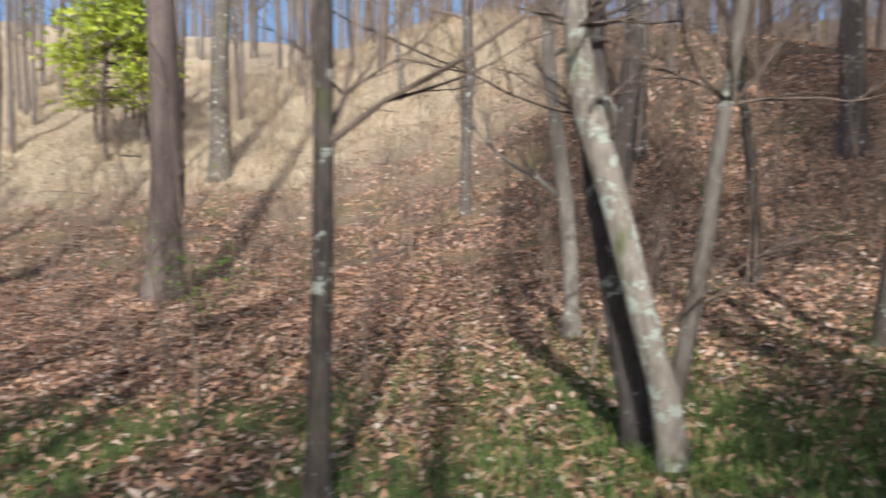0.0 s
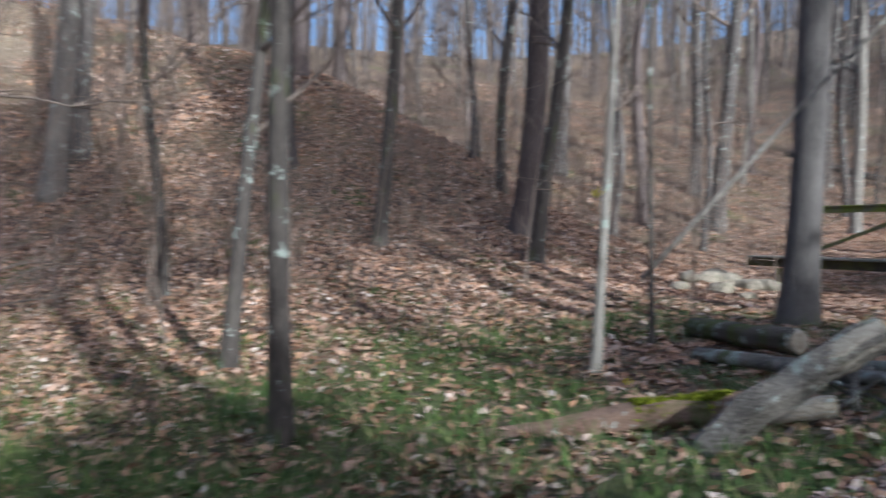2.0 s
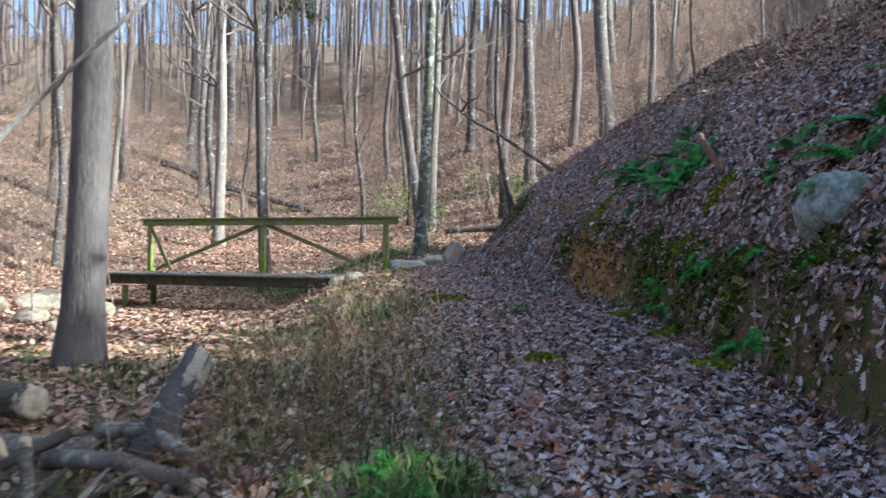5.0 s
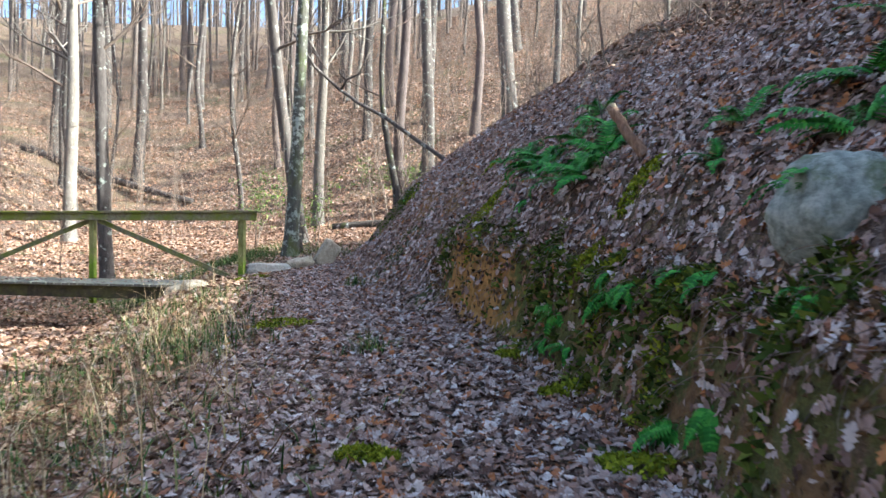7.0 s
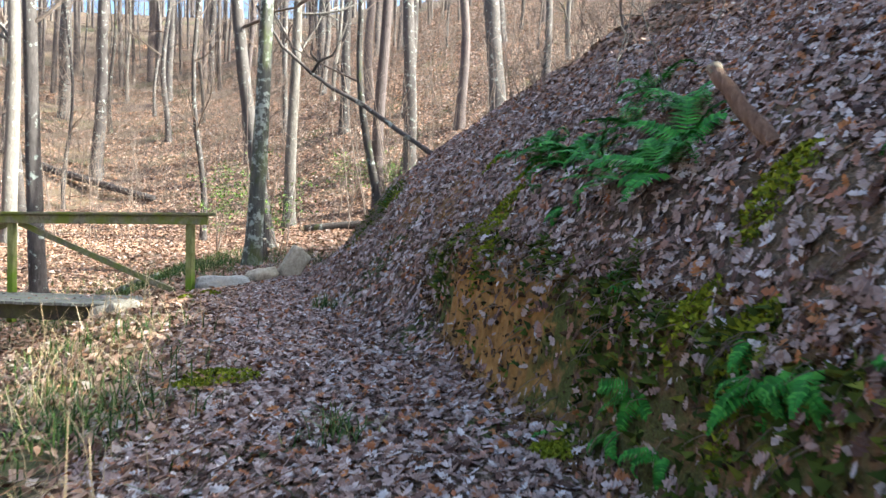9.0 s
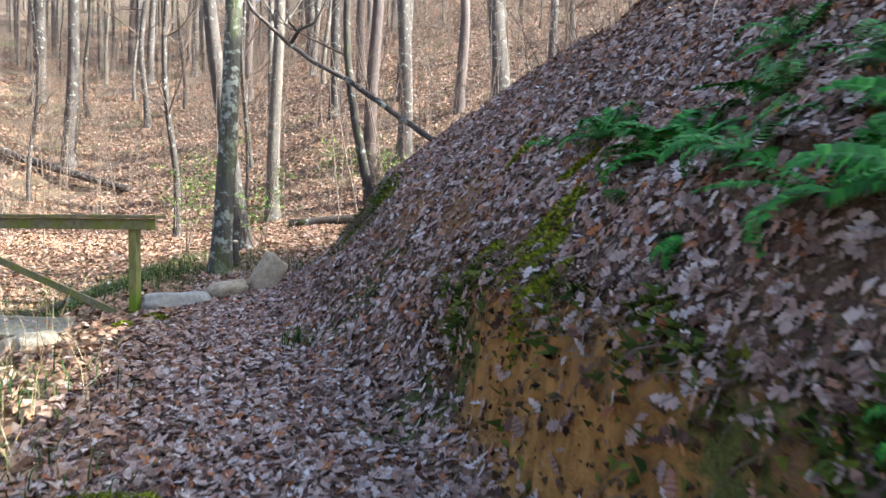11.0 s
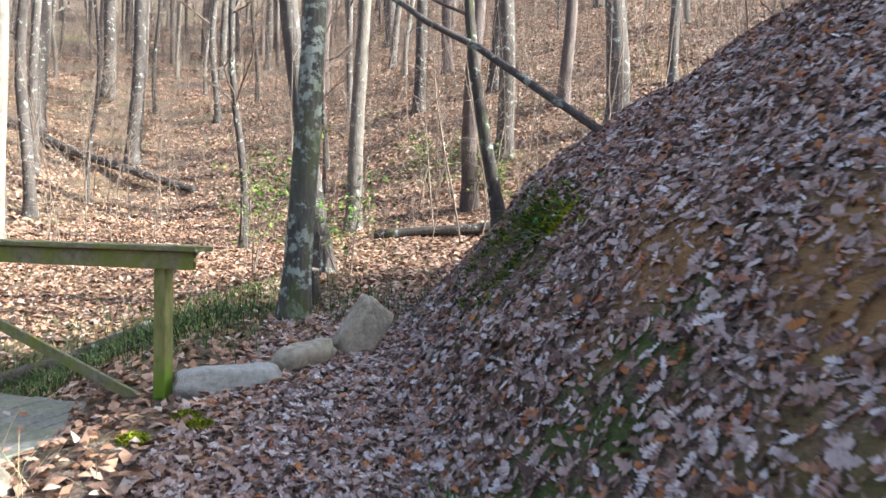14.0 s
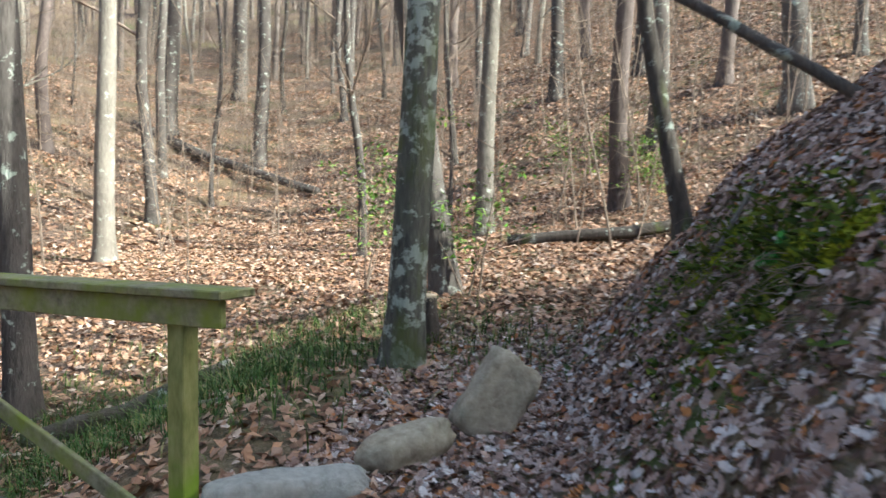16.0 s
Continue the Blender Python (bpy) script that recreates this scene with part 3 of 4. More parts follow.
# pines: some on the far ridge, some above the bank, some on the hills
# the last two listed here are unseen, added to shade the ground west of the trail
for x, y, r, h in [(-19, 1.0, 0.26, 20), (-24, 4.0, 0.25, 20), (-33, 3, 0.25, 20), (-30, 9, 0.25, 20), (11, -3, 0.24, 18), (9.5, 2.5, 0.22, 17), (14, 6, 0.25, 19), (12, 10.5, 0.22, 18), (13.0, 3.6, 0.24, 18), (11.5, 6.8, 0.22, 15)]:
    pine(x, y, r, h, 0.42, spread=3.2, clumps=110)
    spots_taken.append((x, y))
for x, y, h in [(-14, 52, 18), (-30, 50, 20), (-3, 55, 18), (-40, 30, 19), (-22, 60, 20), (-36, 60, 18)]:
    pine(x, y, 0.24, h, 0.35, clumps=80)
    spots_taken.append((x, y))
# sunlight on this pine is put into a brighter, yellower needle colour
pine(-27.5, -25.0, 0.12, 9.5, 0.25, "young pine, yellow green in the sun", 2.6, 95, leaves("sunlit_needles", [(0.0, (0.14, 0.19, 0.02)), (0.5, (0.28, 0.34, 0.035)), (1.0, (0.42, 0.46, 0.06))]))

# unseen young pines added above the bank as shade casters, green to the ground
for x, y, h in ((7.5, -3.5, 2.2), (7.9, 1.3, 2.0), (8.1, 2.8, 1.8), (6.0, 12.2, 3.0), (6.3, 14.6, 3.2)):
    pine(x, y, 0.05, h, 0.08, "unseen young pine added to cast shade, needles down to the ground", 1.1, 45)
    spots_taken.append((x, y))

# the wood behind: copies of a few grown trees
protos = [tree(-60 - 6 * k, 70, r, (rnd.uniform(-0.03, 0.03), rnd.uniform(-0.03, 0.03)), mat=m, low=lo, limbs=15, sides=8, bend=0.2, label="bare tree among many on the wooded hill")
          for k, (r, m, lo) in enumerate(((0.09, BARK_GREY, 0.15), (0.12, BARK_PALE, 0.22), (0.15, BARK_GREY, 0.28), (0.10, BARK_DARK, 0.2), (0.19, BARK_PINE, 0.35), (0.055, BARK_GREY, 0.1)))]


def clear(x, y, gap):
    return all((x - a) ** 2 + (y - b) ** 2 > gap * gap for a, b in spots_taken)


def open_ground(x, y):
    """Where no tree of the wood may stand: the trail, its bank, the creek bottom and the sunlit clearing."""
    u = float(soft_interp(np.array(y), TRAIL_Y, TRAIL_X)) - x
    near = -9 < y < 21 and -2.5 < u < 9.5
    return near or (y < -7 and -26 < x < -3 and rnd.random() < 0.75) or (x > -3.5 and -12 < y < 24 and x < 6.5)


made = 0
while made < 150:
    x, y = rnd.uniform(-44, 26), rnd.uniform(-26, 62)
    if open_ground(x, y) or not clear(x, y, 2.5) or (x > -4 and y > 17 and rnd.random() < 0.7):
        continue
    s = rnd.uniform(0.8, 1.25)
    m = Matrix.Translation((x, y, float(height(x, y)))) @ Matrix.Rotation(rnd.uniform(0, 6.28), 4, "Z") @ Matrix.Diagonal((s, s, s * rnd.uniform(0.9, 1.15), 1))
    if not (-22 < x < -4 and -17 < y < -7):
        copy_thing(protos[made % 6], m)
    spots_taken.append((x, y))
    made += 1

far = Geo()
for _ in range(2100):
    a, d = rnd.uniform(0, 6.28), rnd.uniform(36, 125)
    x, y = -10 + d * math.cos(a), 12 + d * math.sin(a)
    if open_ground(x, y) or (x > 2 and y > 14 and rnd.random() < 0.85) or (x < -26 and -35 < y < -8 and rnd.random() < 0.2):
        continue
    z, h, r = float(height(x, y)), rnd.uniform(11, 19), rnd.uniform(0.05, 0.19)
    lx, ly = rnd.uniform(-0.04, 0.04), rnd.uniform(-0.04, 0.04)
    far.tube([(x + lx * t * h, y + ly * t * h, z - 0.3 + t * h) for t in (0, 0.3, 0.65, 1)], [r * 1.15, r * 0.9, r * 0.6, r * 0.15], 6, cap=False)
    for _ in range(15):
        t, q = rnd.uniform(0.25, 0.98), rnd.uniform(0, 6.28)
        p = Vector((x + lx * t * h, y + ly * t * h, z + t * h))
        e = p + Vector((math.cos(q), math.sin(q), rnd.uniform(0.4, 1.2))) * rnd.uniform(0.8, 2.4)
        far.tube([p, (p + e) / 2 + Vector((0, 0, 0.15)), e], [0.03, 0.02, 0.006], 3, cap=False)
tagged(new("distant_woods", far.mesh("distant_woods", BARK_FAR)), "distant leafless woods on the hilltops", "woods", kind="stuff")

# thin stems and saplings of the understorey
stems = Geo()
count = 0
while count < 3300:
    x, y = rnd.uniform(-40, 10), rnd.uniform(-24, 56)
    u = float(soft_interp(np.array(y), TRAIL_Y, TRAIL_X)) - x
    if (-10 < y < 15 and -4.2 < u < 5.5) or (open_ground(x, y) and rnd.random() < 0.8):
        continue
    z, h = float(height(x, y)), rnd.uniform(1.0, 5.0)
    pts = wander((x, y, z - 0.1), (rnd.uniform(-0.2, 0.2), rnd.uniform(-0.2, 0.2), 1), h, 5, 0.10, 0.08)
    r = 0.004 + 0.0045 * h * rnd.uniform(0.5, 1)
    stems.tube(pts, [r * (1 - 0.16 * i) for i in range(6)], 4, cap=False)
    for i in (1, 2, 2, 3, 3, 4, 4, 5):
        d = Vector((rnd.uniform(-1, 1), rnd.uniform(-1, 1), rnd.uniform(0.1, 1)))
        tw = wander(pts[i], d, rnd.uniform(0.4, 1.5), 3, 0.35)
        stems.tube(tw, [r * 0.45, r * 0.35, r * 0.25, 0.0015], 3, cap=False)
        stems.tube(wander(tw[1], d + Vector((rnd.uniform(-1, 1), rnd.uniform(-1, 1), 0.2)), rnd.uniform(0.2, 0.7), 2, 0.3), [r * 0.3, r * 0.2, 0.001], 3, cap=False)
    count += 1
for _ in range(260):
    y = rnd.uniform(-2, 19)
    x = float(soft_interp(np.array(y), FOOT_Y, FOOT_X)) + rnd.uniform(2.6, 7.5)
    h = rnd.uniform(0.5, 1.9)
    pts = wander((x, y, float(height(x, y)) - 0.05), (rnd.uniform(-0.7, 0.4), rnd.uniform(-0.4, 0.4), 1), h, 5, 0.2, 0.0)
    stems.tube(pts, [0.009, 0.008, 0.007, 0.005, 0.004, 0.001], 4, cap=False)
    for i in (1, 2, 2, 3, 3, 4, 4, 5):
        stems.tube(wander(pts[i], (rnd.uniform(-1, 1), rnd.uniform(-1, 1), rnd.uniform(0, 1)), rnd.uniform(0.2, 0.7), 3, 0.3), [0.005, 0.004, 0.003, 0.001], 3, cap=False)
tagged(new("undergrowth_stems", stems.mesh("undergrowth_stems", TWIG)), "thin pale saplings and brush between the trees", "undergrowth", kind="stuff")


# ---------------------------------------------------------------- footbridge
def footbridge():
    ob = thing("footbridge", -7.7, 10.55, 0.0, "weathered wooden footbridge with one green stained handrail", "bridge")

    def piece(name, lo, hi, mat, label=""):
        return part(name, Geo().box([a - b for a, b in zip(lo, (-7.7, 10.55, 0))], [a - b for a, b in zip(hi, (-7.7, 10.55, 0))]), mat, ob, label, False)

    def board(name, a, b, w, d, mat):
        a, b = Vector(a) - Vector((-7.7, 10.55, 0)), Vector(b) - Vector((-7.7, 10.55, 0))
        g = Geo().box((-w / 2, -d / 2, 0), (w / 2, d / 2, (b - a).length), 0.005)
        o = part(name, g, mat, ob, "", False)
        o.matrix_basis = Matrix.Translation(a) @ (b - a).to_track_quat("Z", "Y").to_matrix().to_4x4()

    for px in (-4.6, -7.55, -10.6):
        piece("post", (px - 0.05, 11.13, -0.45), (px + 0.05, 11.23, 1.10), POST_WOOD, "square post, mossy green at its foot")
    piece("handrail", (-10.8, 11.04, 1.175), (-4.25, 11.27, 1.215), RAIL_WOOD, "flat top rail, green with algae")
    piece("rail_beam", (-10.75, 11.085, 1.045), (-4.29, 11.127, 1.172), RAIL_WOOD)
    board("brace", (-4.75, 11.2, 0.04), (-7.45, 11.2, 1.05), 0.035, 0.085, RAIL_WOOD)
    board("brace", (-10.5, 11.25, 0.04), (-7.65, 11.25, 1.05), 0.035, 0.085, RAIL_WOOD)
    board("brace", (-10.55, 11.15, 1.0), (-10.0, 11.15, 0.03), 0.035, 0.085, RAIL_WOOD)
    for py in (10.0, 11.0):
        piece("stringer", (-11.15, py - 0.04, -0.24), (-4.75, py + 0.04, -0.045), DARK_WOOD, "dark beam under the planks")
    for px in (-5.4, -10.3):
        for py in (10.05, 10.95):
            piece("pier", (px - 0.07, py - 0.025, -0.75), (px + 0.07, py + 0.025, -0.27), RAIL_WOOD)
    plank = Geo().box((-0.068, -0.68, -0.04), (0.068, 0.68, 0.0), 0.006).mesh("plank", DECK_WOOD, False)
    for k in range(43):
        o = new("plank", plank)
        o.parent = ob
        o.location = (4.2 - 0.147 * k - 1.33, rnd.uniform(-0.012, 0.012) - 0.02, rnd.uniform(-0.003, 0.003))


footbridge()


# ---------------------------------------------------------------- stones
def rock(name, x, y, z, sx, sy, sz, mat, label, seed, rz=0.0, boxy=0.5, tip=0.0):
    bm = bmesh.new()
    bmesh.ops.create_icosphere(bm, subdivisions=4, radius=1)
    off = Vector((seed * 3.1, seed * 1.7, seed))
    for v in bm.verts:
        d = v.co.normalized()
        m = max(abs(d.x), abs(d.y), abs(d.z))
        k = (1 - boxy) + boxy * min(1.25 if boxy < 0.8 else 1.5, 1 / m)
        k *= 1 + (0.20 if boxy < 0.8 else 0.10) * noise.noise(d * 1.4 + off) + 0.07 * noise.noise(d * 4 + off) + 0.025 * noise.noise(d * 11 + off)
        v.co = Vector((d.x * sx, d.y * sy, d.z * sz)) * k
    me = bpy.data.meshes.new(name)
    bm.to_mesh(me)
    bm.free()
    me.polygons.foreach_set("use_smooth", [True] * len(me.polygons))
    me.materials.append(mat)
    ob = new(name, me)
    ob.matrix_basis = pose(x, y, z, rnd.uniform(-6, 6), rnd.uniform(-6, 6) + tip, rz)
    return tagged(ob, label, "rock")


rock("rock", -3.72, 12.85, float(height(-3.72, 12.85)) + 0.19, 0.17, 0.13, 0.27, STONE, "upright pale sandstone block at the trail edge", 1, 35, 0.95, 28)
rock("rock", -3.98, 12.2, float(height(-3.98, 12.2)) + 0.06, 0.27, 0.14, 0.13, STONE, "low tan stone between two larger ones", 2, 60, 0.6, -14)
rock("rock", -4.25, 11.5, float(height(-4.25, 11.5)) + 0.03, 0.40, 0.15, 0.14, stone("whitish_stone", (0.28, 0.27, 0.25), (0.42, 0.41, 0.38), (0.54, 0.53, 0.50), 0.1), "long whitish stone beside the bridge post", 3, 50, 0.75)
rock("rock", -4.85, 9.75, -0.2, 0.27, 0.22, 0.22, STONE, "tan rock under the end of the bridge", 4, 20, 0.5)
rock("rock", -4.4, 9.35, float(height(-4.4, 9.35)) + 0.02, 0.22, 0.16, 0.12, STONE, "tan rock half hidden in grass by the bridge", 5, 70, 0.4)
rock("boulder", 2.66, 2.64, float(height(2.66, 2.64)) - 0.05, 0.25, 0.26, 0.24, BOULDER, "grey green boulder set into the bank", 6, 10, 0.3)
for k in range(16):
    a = rnd.uniform(0, 1)
    x, y = -7.2 - 3.0 * a + rnd.uniform(-0.7, 0.7), 4.3 + 4.2 * a + rnd.uniform(-0.7, 0.7)
    s = rnd.uniform(0.12, 0.32)
    rock("creek_rock", x, y, float(height(x, y)) + 0.3 * s, s, s * rnd.uniform(0.6, 0.9), s * 0.55, CREEK_STONE, "pale tan stone in the dry creek bed", 10 + k, rnd.uniform(0, 180), 0.35)
    rock_ob = bpy.context.scene.objects[-1]
    tagged(rock_ob, group="stones of the creek bed")


# ---------------------------------------------------------------- fallen wood
def log(name, pts, r0, r1, mat, label, cut=True, sides=12, category="log", wob=0.11, bare=0.0):
    p0 = Vector(pts[0])
    ob = thing(name, *p0, label, category)
    ps = [Vector(p) - p0 for p in pts]
    n = len(ps) - 1
    fine, rad = [], []
    for i in range(n):
        for k in range(4):
            t = k / 4
            fine.append(ps[i].lerp(ps[i + 1], t) + Vector((rnd.uniform(-1, 1), rnd.uniform(-1, 1), rnd.uniform(-1, 1))) * r1 * 0.18)
            rad.append(r0 + (r1 - r0) * (i + t) / n)
    fine.append(ps[-1])
    rad.append(r1)
    sides = 26 if r0 > 0.055 else sides
    part("wood", Geo().tube(fine, rad, sides, wob=wob * (0.35 if r0 > 0.055 else 1), ridge=0.10 if r0 > 0.055 else 0.0), mat, ob)
    if cut:
        d = (fine[-1] - fine[-2]).normalized()
        g = Geo().tube([fine[-1] - d * 0.03, fine[-1] + d * 0.012, fine[-1] + d * 0.02], [rad[-1] * 1.02, rad[-1] * 0.98, rad[-1] * 0.7], sides, wob=0.12)
        part("cut_end", g, CUT, ob, "pale splintered end")
    if bare:
        k = int(len(fine) * (1 - bare))
        g = Geo().tube(fine[k:], [q * (1.04 if i else 0.9) for i, q in enumerate(rad[k:])], sides, wob=0.04, ridge=0.06)
        part("bare_wood", g, BAREWOOD, ob, "pale weathered wood where the bark is gone")
    return ob


def on_ground(x, y, up=0.0):
    return (x, y, float(height(x, y)) + up)


RED_BARK = bark("reddish_log_bark", (0.06, 0.036, 0.027), (0.20, 0.125, 0.09), (0.36, 0.25, 0.185), lichen=0.1, moss=0.35, along=(0.8, 0.8, 1.6))
log("fallen_log", [on_ground(-1.0, -2.1, -0.02), on_ground(-0.88, -1.95, 0.14), on_ground(-0.66, -1.7, 0.38), (-0.40, -1.42, -0.07)], 0.115, 0.092, DEADWOOD, "grey barked log propped up, with a pale broken end", sides=16, bare=0.3)
log("fallen_log", [on_ground(-1.02, 0.02, 0.02), on_ground(-1.1, 0.35, 0.24), (-1.22, 0.74, -0.15)], 0.105, 0.09, bark("dark_log_bark", (0.02, 0.019, 0.02), (0.075, 0.072, 0.075), (0.22, 0.21, 0.20), lichen=0.35), "short dark log propped up, end pale and broken", sides=16, bare=0.4)
MOSSY = [on_ground(-2.5, -3.0, -0.16), on_ground(-1.75, -1.85, 0.07), on_ground(-1.3, -1.22, 0.1), on_ground(-1.12, -1.0, 0.08)]
log("mossy_log", MOSSY, 0.115, 0.10, RED_BARK, "long reddish brown fallen log with green moss on top", sides=16)
log("fallen_log", [on_ground(-3.9, 0.75, 0.1), on_ground(-3.2, 0.7, 0.15), on_ground(-2.5, 0.65, 0.2)], 0.10, 0.12, MOSSLOG, "dark fallen log behind the others")
log("fallen_log", [on_ground(-3.1, 0.0, 0.05), on_ground(-2.2, 0.0, 0.1), on_ground(-1.4, 0.05, 0.1)], 0.06, 0.07, DEADWOOD, "thin grey log among the debris", False)
log("fallen_log", [on_ground(-1.35, -1.5, 0.02), on_ground(-1.1, -1.3, 0.09), on_ground(-0.88, -1.14, 0.12)], 0.075, 0.065, DEADWOOD, "stub of a log with bare tan wood", bare=0.55, sides=14)
log("broken_branch", [on_ground(-1.7, 0.42, 0.1), on_ground(-1.15, 0.2, 0.17), on_ground(-0.6, -0.05, 0.06)], 0.05, 0.035, DEADWOOD, "thick grey branch lying across the heap", False, 9, "branch")
log("broken_branch", [on_ground(-1.45, -0.2, 0.14), on_ground(-0.85, -0.33, 0.16), on_ground(-0.3, -0.45, 0.06)], 0.052, 0.04, BARK_PALE, "thick pale branch lying across the heap", True, 9, "branch")
log("broken_branch", [on_ground(-1.0, -0.75, 0.02), on_ground(-1.06, -0.68, 0.2), on_ground(-1.12, -0.64, 0.36)], 0.04, 0.028, DEADWOOD, "short upright broken stub in the heap", True, 9, "branch")
log("broken_branch", [on_ground(-1.75, -0.6, 0.03), on_ground(-1.5, -0.45, 0.18), on_ground(-1.3, -0.2, 0.28)], 0.045, 0.035, BARK_DARK, "dark broken limb in the heap", False, 9, "branch")
heap = random.Random(11)
for k in range(13):
    x, y, a = heap.uniform(-1.9, -0.45), heap.uniform(-1.0, 0.5), heap.uniform(0, 3.14)
    ln = heap.uniform(0.15, 0.42)
    log("broken_branch", [on_ground(x - ln * math.cos(a), y - ln * math.sin(a), 0.03), on_ground(x, y, heap.uniform(0.06, 0.18)), on_ground(x + ln * math.cos(a), y + ln * math.sin(a), heap.uniform(0.03, 0.22))], heap.uniform(0.012, 0.03), heap.uniform(0.008, 0.016), heap.choice((DEADWOOD, BARK_DARK, BARK_PALE)), "broken grey branch in the heap of logs", False, 7, "branch")
mp = np.array([Vector(MOSSY[1]).lerp(Vector(MOSSY[2]), heap.uniform(-0.25, 1.1)) for _ in range(2600)])
ma = rng.normal(0, 0.55, len(mp))
mp = mp + np.stack([-0.82 * np.sin(ma), 0.57 * np.sin(ma), np.cos(ma)], -1) * 0.108
scatter("log_moss", mp[wave(mp[:, 0], mp[:, 1], 9.0, 4) > -0.25], np.tile((0.0, 0.0, 1.0), (int((wave(mp[:, 0], mp[:, 1], 9.0, 4) > -0.25).sum()), 1)), np.array([[-1, -0.4, 0], [1, -0.4, 0], [0, 0.9, 0.9]]), np.array([[0, 1, 2]]), np.full(int((wave(mp[:, 0], mp[:, 1], 9.0, 4) > -0.25).sum()), 0.015), MOSS, "bright green moss along the fallen log", "moss", 0.8, 0.004)

# dry brambles and stalks beside the heap
bramble = Geo()
for _ in range(150):
    cx0, cy0, cr = heap.choice(((-0.5, 1.3, 0.5), (-0.1, 0.5, 0.35), (-1.0, 2.4, 0.6), (-1.6, 3.6, 0.5), (0.0, -0.3, 0.3)))
    x, y = heap.gauss(cx0, cr), heap.gauss(cy0, cr)
    pts = wander(on_ground(x, y, -0.02), (heap.uniform(-0.8, 0.8), heap.uniform(-0.8, 0.8), 1.0), heap.uniform(0.3, 0.85), 6, 0.22, -0.12)
    bramble.tube(pts, [0.0045, 0.004, 0.0035, 0.003, 0.0025, 0.002, 0.001], 4, cap=False)
    for i in (2, 3, 4, 5):
        bramble.tube(wander(pts[i], (heap.uniform(-1, 1), heap.uniform(-1, 1), heap.uniform(-0.2, 0.6)), heap.uniform(0.08, 0.25), 3, 0.3), [0.0025, 0.002, 0.0015, 0.001], 3, cap=False)
tagged(new("brambles", bramble.mesh("brambles", bark("bramble_stem", (0.10, 0.05, 0.03), (0.25, 0.14, 0.08), (0.42, 0.28, 0.17)))), "dry reddish brambles and stalks beside the trail", "brambles", kind="stuff")
log("bank_log", [(1.97, 4.86, float(height(1.97, 4.86)) - 0.06), (1.83, 4.97, 1.50), (1.69, 5.07, 1.74)], 0.042, 0.038, bark("reddish_dead_wood", (0.09, 0.05, 0.035), (0.30, 0.18, 0.12), (0.55, 0.40, 0.30)), "short reddish rotten log lying on the bank")
log("leaning_branch", [(-4.0, 0.14, 0.0), (-3.2, 0.75, 1.15), (-2.7, 1.15, 1.9), (-2.2, 1.5, 2.55), (-1.7, 1.8, 3.0)], 0.028, 0.012, BARK_SAPLING, "thin pale dead sapling leaning across the wood", False, 7, "branch")
br = log("bent_branch", [(-1.55, 14.5, 2.15), (-1.74, 14.35, 2.36), (-2.45, 14.4, 2.84), (-3.1, 14.5, 3.3), (-3.7, 14.55, 3.62), (-4.15, 14.6, 3.94), (-4.55, 14.2, 4.35), (-4.9, 13.9, 5.0)], 0.055, 0.022, BARK_GREY, "bent dead branch arching from the bank", False, 9, "branch", 0.1)
g = Geo()
g.tube([Vector(p) - Vector((-1.55, 14.5, 2.15)) for p in ((-4.12, 14.6, 3.92), (-3.98, 14.6, 4.14), (-3.72, 14.6, 4.24), (-3.55, 14.6, 4.55), (-3.35, 14.6, 5.1))], [0.03, 0.028, 0.024, 0.019, 0.01], 7)
g.tube([Vector(p) - Vector((-1.55, 14.5, 2.15)) for p in ((-3.99, 14.6, 4.12), (-4.14, 14.6, 4.27), (-4.16, 14.6, 4.42))], [0.024, 0.018, 0.007], 6)
part("side_branch", g, BARK_DARK, br)
log("fallen_tree", [on_ground(-27, 31.2, 0.2), on_ground(-22, 30.2, 0.3), on_ground(-16.2, 28.6, 0.15)], 0.2, 0.12, BARK_GREY, "long fallen trunk lying across the sunlit hillside", False)
log("bare_stick", [on_ground(-7.0, 13.3, 0.06), on_ground(-6.4, 12.95, 0.05), on_ground(-5.7, 12.7, 0.04)], 0.028, 0.016, BARK_SAPLING, "pale dead branch lying in the grass by the bridge", False, 7, "stick")
log("mossy_log", [on_ground(-8.3, 13.0, 0.06), on_ground(-7.6, 13.5, 0.08), on_ground(-6.9, 14.1, 0.06)], 0.09, 0.07, MOSSLOG, "short mossy log lying in the grass beyond the bridge")
log("fallen_tree", [on_ground(-7.0, 21.5, 0.1), on_ground(-4.9, 21.8, 0.15), on_ground(-3.6, 22.3, 0.2)], 0.12, 0.1, BARK_DARK, "dark fallen trunk at the foot of the hill", False)
log("bare_stick", [on_ground(-2.55, 13.55, 0.05), on_ground(-2.35, 13.8, 0.08)], 0.02, 0.014, BARK_PALE, "short white stick on the mossy bank", False, 7, "stick")
log("stump", [on_ground(-5.05, 14.55, -0.1), on_ground(-5.05, 14.55, 0.42)], 0.1, 0.07, BARK_DARK, "small dark broken stump behind the mossy tree", True, 10, "stump", 0.12)
